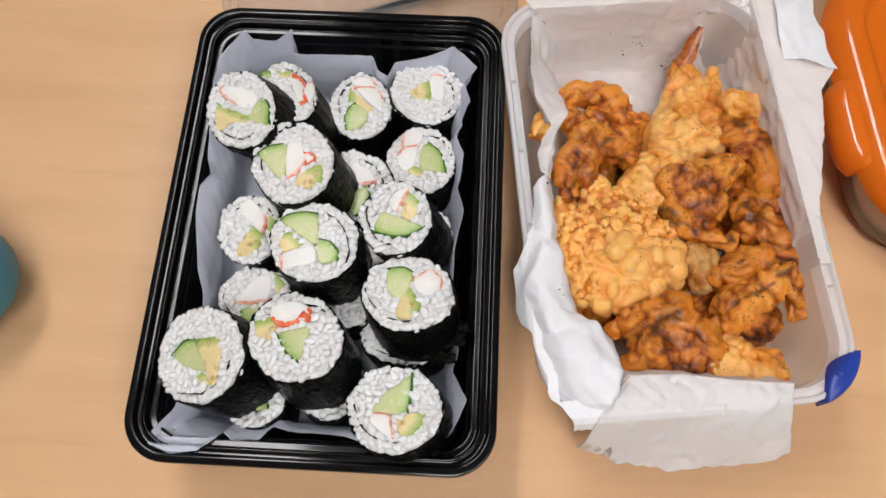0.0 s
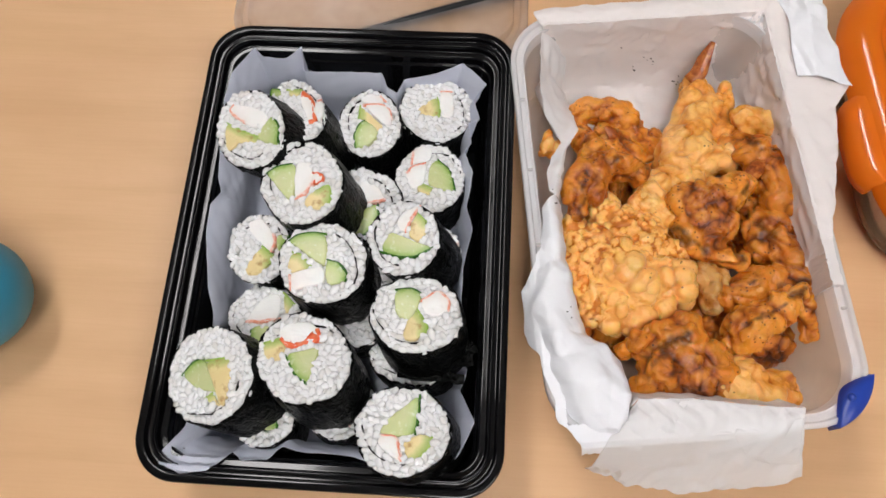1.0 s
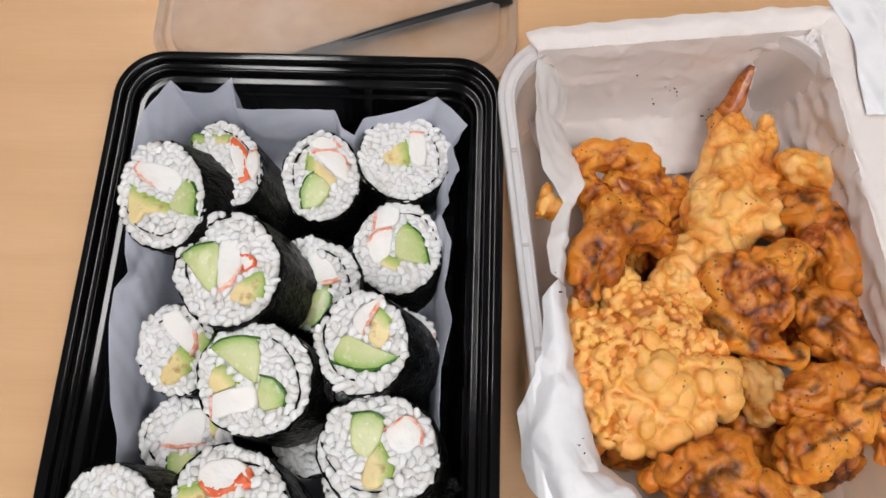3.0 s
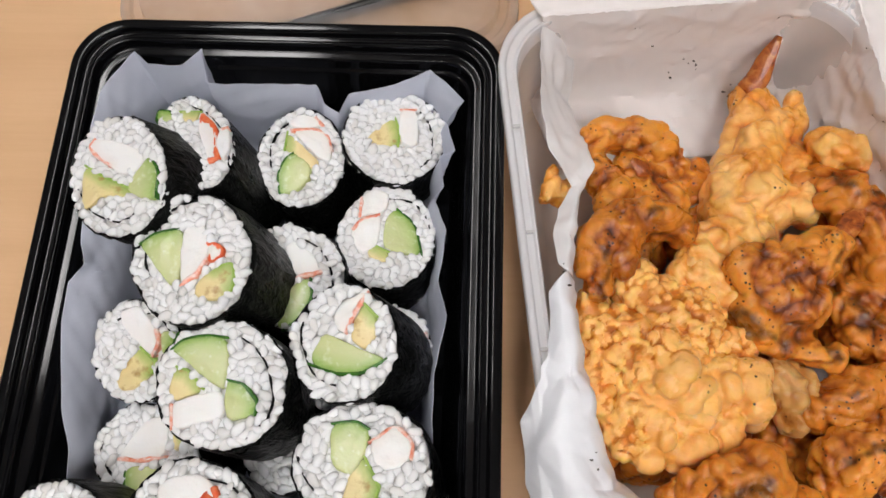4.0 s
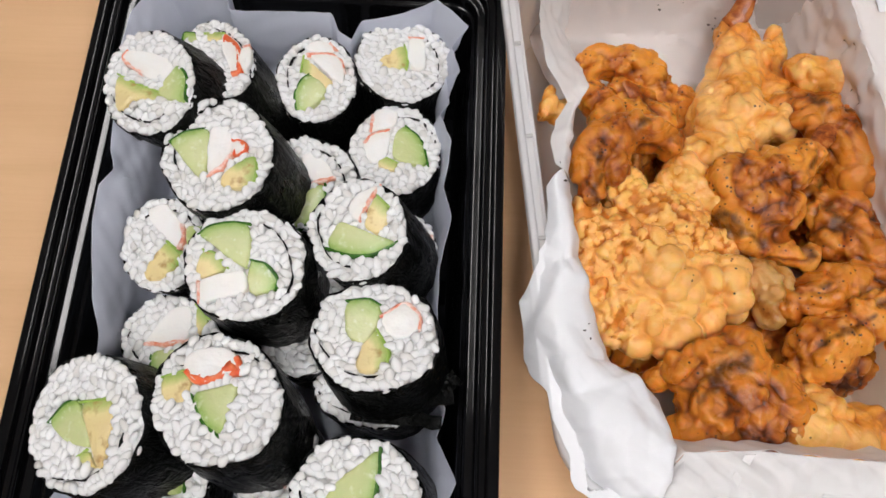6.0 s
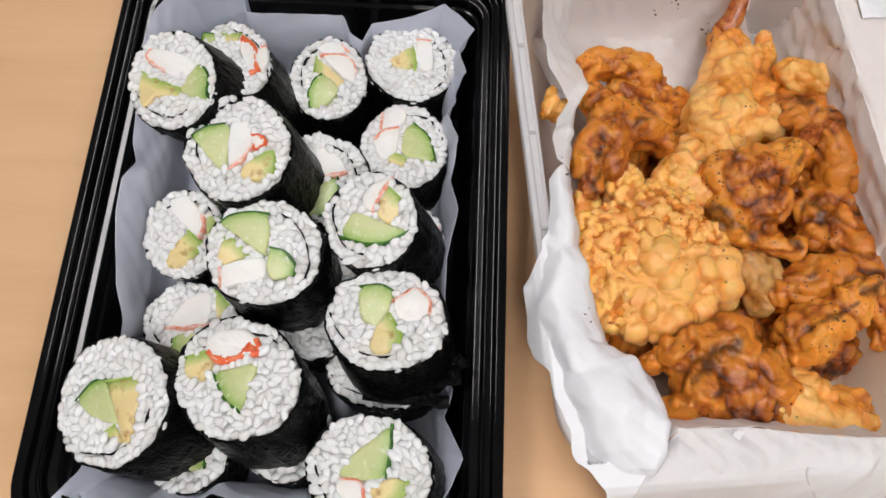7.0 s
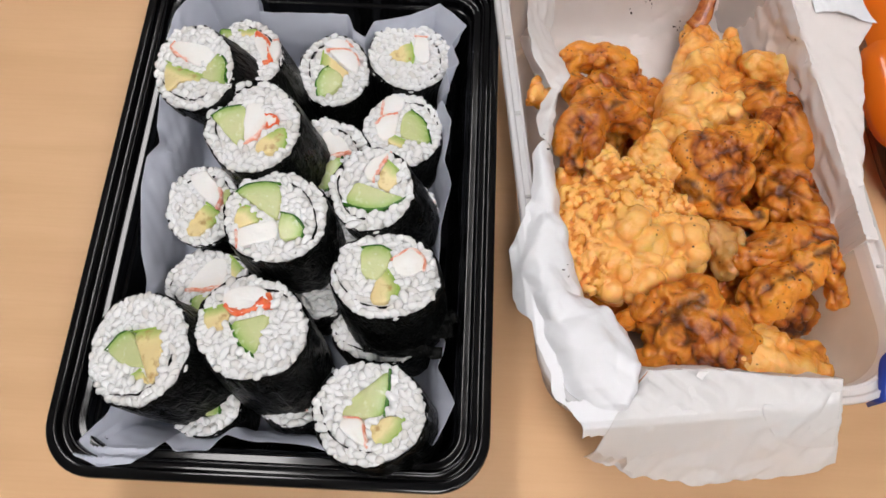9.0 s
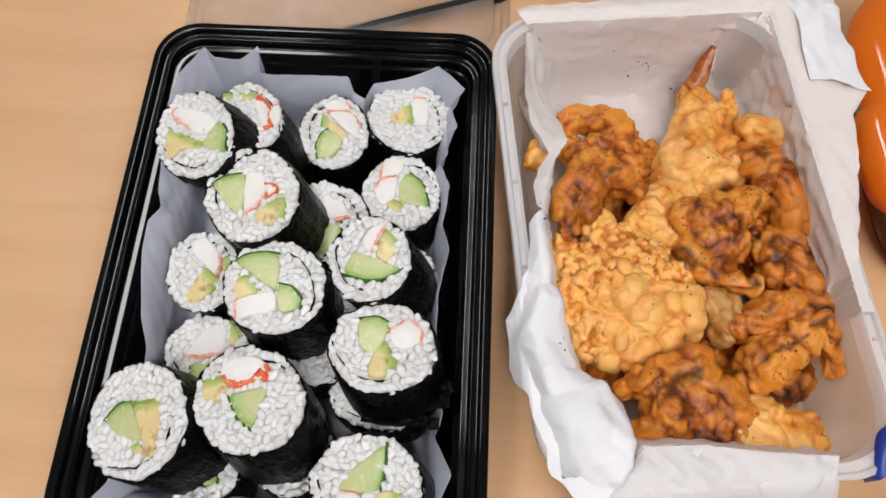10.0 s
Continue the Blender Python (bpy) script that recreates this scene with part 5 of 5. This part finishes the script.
    for c in co[rnd.choice(nv, int(nv * share), replace=False)] if share else ():
        bubble(c, rnd.uniform(1.2, 4.0) * MM, rnd.uniform(0.25, 0.5), rnd.uniform(0.4, 0.9))
    for c in co[rnd.choice(nv, int(nv * small_share), replace=False)]:
        bubble(c, rnd.uniform(0.6, 1.4) * MM, rnd.uniform(0.4, 0.8), rnd.uniform(0.4, 0.8))

    def lobes(places, step, away):
        g = np.array([abs(noise.noise(Vector(p) * step + away)) for p in places])
        return np.minimum(g / 0.42, 1) ** 0.65

    g1 = lobes(bent, 50.0, Vector((seed * 1.7, 0, 0)))
    g2 = lobes(bent, 105.0, Vector((0, seed * 2.3, 0)))
    fold = co + np.array([noise.noise_vector(Vector(p) * 95.0 + Vector((3.0, seed, 0))) for p in co]) * 0.0045
    g3 = lobes(fold, 170.0, Vector((seed, 5.0, 0)))
    g4 = lobes(fold, 400.0, Vector((7.0, seed, 0)))
    n3 = np.array([noise.noise(Vector(p) * 42.0 + Vector((0, 0, seed * 3.1))) for p in co])
    wave = (a1 * (g1 - 0.65) + a2 * (g2 - 0.65) * (0.4 + 0.9 * np.clip(n3 + 0.5, 0, 1)) + a3 * (g3 - 0.65) + 0.38 * a3 * (g4 - 0.65)) * MM
    wave[smooth_side] *= 0.45
    co = co + nor * (lift + wave)[:, None]
    co = relax(co, ed, 1)
    # painted crease shade from the lobes, plus some random tone
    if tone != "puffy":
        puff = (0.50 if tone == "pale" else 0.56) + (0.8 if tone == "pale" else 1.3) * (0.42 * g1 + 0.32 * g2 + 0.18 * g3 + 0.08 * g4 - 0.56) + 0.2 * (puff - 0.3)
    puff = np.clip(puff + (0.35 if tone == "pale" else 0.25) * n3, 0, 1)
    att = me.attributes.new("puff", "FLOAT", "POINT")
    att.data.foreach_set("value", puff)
    # dark veins and scorched spots
    seared = np.zeros(nv)
    wob = np.array([noise.noise_vector(Vector(p) * 130.0) for p in co]) * 0.0035
    for x1, y1, x2, y2, w in SEARED.get(seed - 1, ()):
        ax, ay = (x2 - x1) * MM, (y2 - y1) * MM
        k = np.clip(((co[:, 0] - x1 * MM) * ax + (co[:, 1] - y1 * MM) * ay) / max(ax * ax + ay * ay, 1e-12), 0, 1)
        d = np.hypot(co[:, 0] - x1 * MM - k * ax + wob[:, 0], co[:, 1] - y1 * MM - k * ay + wob[:, 1])
        seared = np.maximum(seared, np.exp(-(d / (w * 0.8 * MM)) ** 2) * (nor[:, 2] > -0.2))
    me.attributes.new("seared", "FLOAT", "POINT").data.foreach_set("value", seared)
    co[:, 2] = np.maximum(co[:, 2], 4.2 * MM)
    me.vertices.foreach_set("co", co.ravel())
    me.polygons.foreach_set("use_smooth", [True] * len(me.polygons))
    me.update()
    kind = {"pale": "pale golden", "puffy": "pale bubbly golden", "golden": "golden brown speckled", "brown": "dark brown crisp", "grey": "thin greyish"}[tone]
    low = tuple(co.mean(0)[:2]) + (float(co[:, 2].min()),)
    e = empty("fried_shrimp", pose(*low))
    me.transform(Matrix.Translation([-q for q in low]))
    me.name = "batter"
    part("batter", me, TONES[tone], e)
    if tail:
        loops = []
        pts = resample([Vector(p[:3]) * MM for p in tail], 12)
        rad = [np.interp(i / 11, np.linspace(0, 1, len(tail)), [p[3] for p in tail]) * MM for i in range(12)]
        for i, p in enumerate(pts):
            d = (pts[min(i + 1, 11)] - pts[max(i - 1, 0)]).normalized()
            s = d.cross(Vector((0, 0, 1))).normalized()
            t = s.cross(d)
            loops.append([tuple(p - Vector(low) + (s * math.cos(q) * (1 + 0.22 * math.cos(3 * q + i * 0.4)) + t * math.sin(q) * 0.42) * rad[i] * (1 + 0.12 * noise.noise(Vector((i * 0.9, q, seed))))) for q in [2 * math.pi * k / 20 for k in range(20)]])
        v, f = rings(loops)
        part("tail", mesh_of("tail", v, f), TAIL, e, "thin reddish-brown shrimp tail")
    tagged(e, kind + " batter-fried shrimp" + (" with tail" if tail else "") + " heaped on parchment paper", "fried shrimp", group="fried shrimp in the box")


def crumbs():
    """Specks of burnt batter and pepper on the papers."""
    spots = [(118, 97, 73), (121, 95, 73), (119, 60, 71), (121, 59, 71), (107, 104, 68), (110, 82, 72), (126, 62, 71), (112, 160, 69), (110, 152, 70), (152, 262, 50), (166, 258, 46),
             (170, 256, 44), (186, 250, 38), (188, 246, 36), (183, 248, 37), (160, 252, 44)]
    rnd = random.Random(5)
    bm = bmesh.new()
    for x, y, z in spots:
        for _ in range(rnd.randint(1, 3)):
            m = pose((x + rnd.uniform(-2.5, 2.5)) * MM, (y + rnd.uniform(-2.5, 2.5)) * MM, z * MM, rnd.uniform(0, 90), rnd.uniform(0, 90), 0)
            bmesh.ops.create_icosphere(bm, subdivisions=1, radius=rnd.uniform(0.25, 0.55) * MM, matrix=m @ Matrix.Diagonal((1.6, 1, 0.7, 1)))
    tagged(part("crumbs", smooth(bm), SPECK), "tiny dark crumbs scattered on the parchment paper", "crumbs", kind="stuff")


# ---------------------------------------------------------------- things at the edges
def glass_dish():
    e = empty("glass_dish", pose(0.360, 0.232, 0, 0, 0, 5))
    hw, hl = 0.078, 0.094
    v, f = rings([loop_points(hw - i * MM, hl - i * MM, 0.052 - min(i, 20) * MM, z * MM, 12) for i, z in
                  ((20, 0.2), (14, 1.0), (9, 8.0), (3, 40.0), (2, 46.0), (1.5, 47.0), (4.5, 47.0), (5.5, 40.0), (11.5, 9.0), (16, 4.0), (24, 3.4))])
    part("dish", sharp_smooth(mesh_of("dish", v, f), 40), GLASS, e, "clear glass dish")
    lid = [(6.0, 40.0), (0.0, 40.5), (-2.0, 43.0), (-1.8, 47.0), (1.5, 51.5), (5.0, 54.6), (8.5, 56.6), (12.0, 57.2), (15.5, 56.4), (18.5, 53.6), (20.5, 50.6), (24.0, 49.4), (50.0, 49.0)]
    v, f = rings([loop_points(hw - i * MM, hl - i * MM, 0.055 - min(max(i, -3), 24) * MM, z * MM, 12) for i, z in lid])
    top = part("lid", sharp_smooth(mesh_of("lid", v, f), 40), ORANGE, e, "translucent orange plastic lid")
    # flap that clips down over the side
    loops = []
    for x, z in ((-hw + 0.005, 0.0532), (-hw - 0.002, 0.0522), (-hw - 0.0072, 0.0485), (-hw - 0.0100, 0.0425), (-hw - 0.0098, 0.037), (-hw - 0.0080, 0.037), (-hw - 0.0072, 0.042), (-hw - 0.004, 0.0465), (-hw + 0.003, 0.048)):
        loops.append([(x + (0.0060 * abs((y + 0.0165) / 0.0275) ** 5), y, z) for y in np.linspace(-0.044, 0.011, 17)])
    v, f = rings(loops + [loops[0]], False, False, False)
    part("flap", mesh_of("flap", v, f), ORANGE, top)
    tagged(e, "glass food dish closed with an orange plastic lid on the table", "food dish")


def ball():
    e = bmesh.new()
    bmesh.ops.create_uvsphere(e, u_segments=64, v_segments=32, radius=0.0335)
    for v in e.verts:
        v.co.z *= 0.97
    ob = part("ball", smooth(e), TEAL, at=pose(-0.2080, 0.0995, 0.0325))
    tagged(ob, "matte teal blue round ball resting on the table", "ball")


def clear_lid():
    e = empty("clear_lid", pose(0.0, 0.418, 0))
    prof = [(0.0, 0.2), (-0.4, 3.0), (0.0, 6.5), (2.2, 7.2), (4.4, 6.6), (5.4, 4.0), (9.0, 3.6), (10.0, 9.0), (14.0, 10.2), (60.0, 10.4)]
    back = [(60.0, 9.9), (14.2, 9.7), (10.6, 8.6), (9.4, 3.0), (5.0, 3.4), (4.0, 6.0), (2.2, 6.6), (0.6, 6.0), (0.2, 3.0), (0.6, 0.2)]
    part("lid", profile_tray("lid", 0.099, 0.135, 0.028, prof, back), CLEAR, e)
    tagged(e, "thin clear plastic tray lid lying on the table behind the tray", "tray lid")


def rod():
    a, b = Vector((-0.060, 0.2795, 0.0055)), Vector((0.095, 0.3360, 0.0055))
    d = (b - a).normalized()
    s, t = d.cross(Vector((0, 0, 1))), Vector((0, 0, 1))
    loops = []
    for i in range(14):
        f = i / 13
        p = a.lerp(b, f) + t * 0.002 * math.sin(f * 2.4)
        r = 0.0045 * (0.75 + 0.25 * f)
        loops.append([tuple(p + (s * math.cos(q) + t * math.sin(q) * 0.8) * r) for q in [2 * math.pi * k / 16 for k in range(16)]])
    v, f = rings(loops)
    part_ob = part("cable", mesh_of("cable", v, f), DARKMETAL)
    tagged(part_ob, "short stretch of thick black cable on the table", "cable")


CLEAR = frosted_plastic("clear_plastic", 0.90, (0.9, 0.9, 0.92))

room()
for lx, ly in ((-0.55, 0.95), (0.12, -0.80), (1.15, -1.1)):
    ceiling_light(lx, ly, 0.3, 1.2)
table()
tray()
tray_liner()
grain_shape()
for number, row in enumerate(ROLLS):
    sushi_roll(*row, number + 1)
nori_scraps()
plastic_box()
box_paper()
for number, row in enumerate(FRIED):
    fried_shrimp(*row, number + 1)
crumbs()
glass_dish()
ball()
clear_lid()
rod()
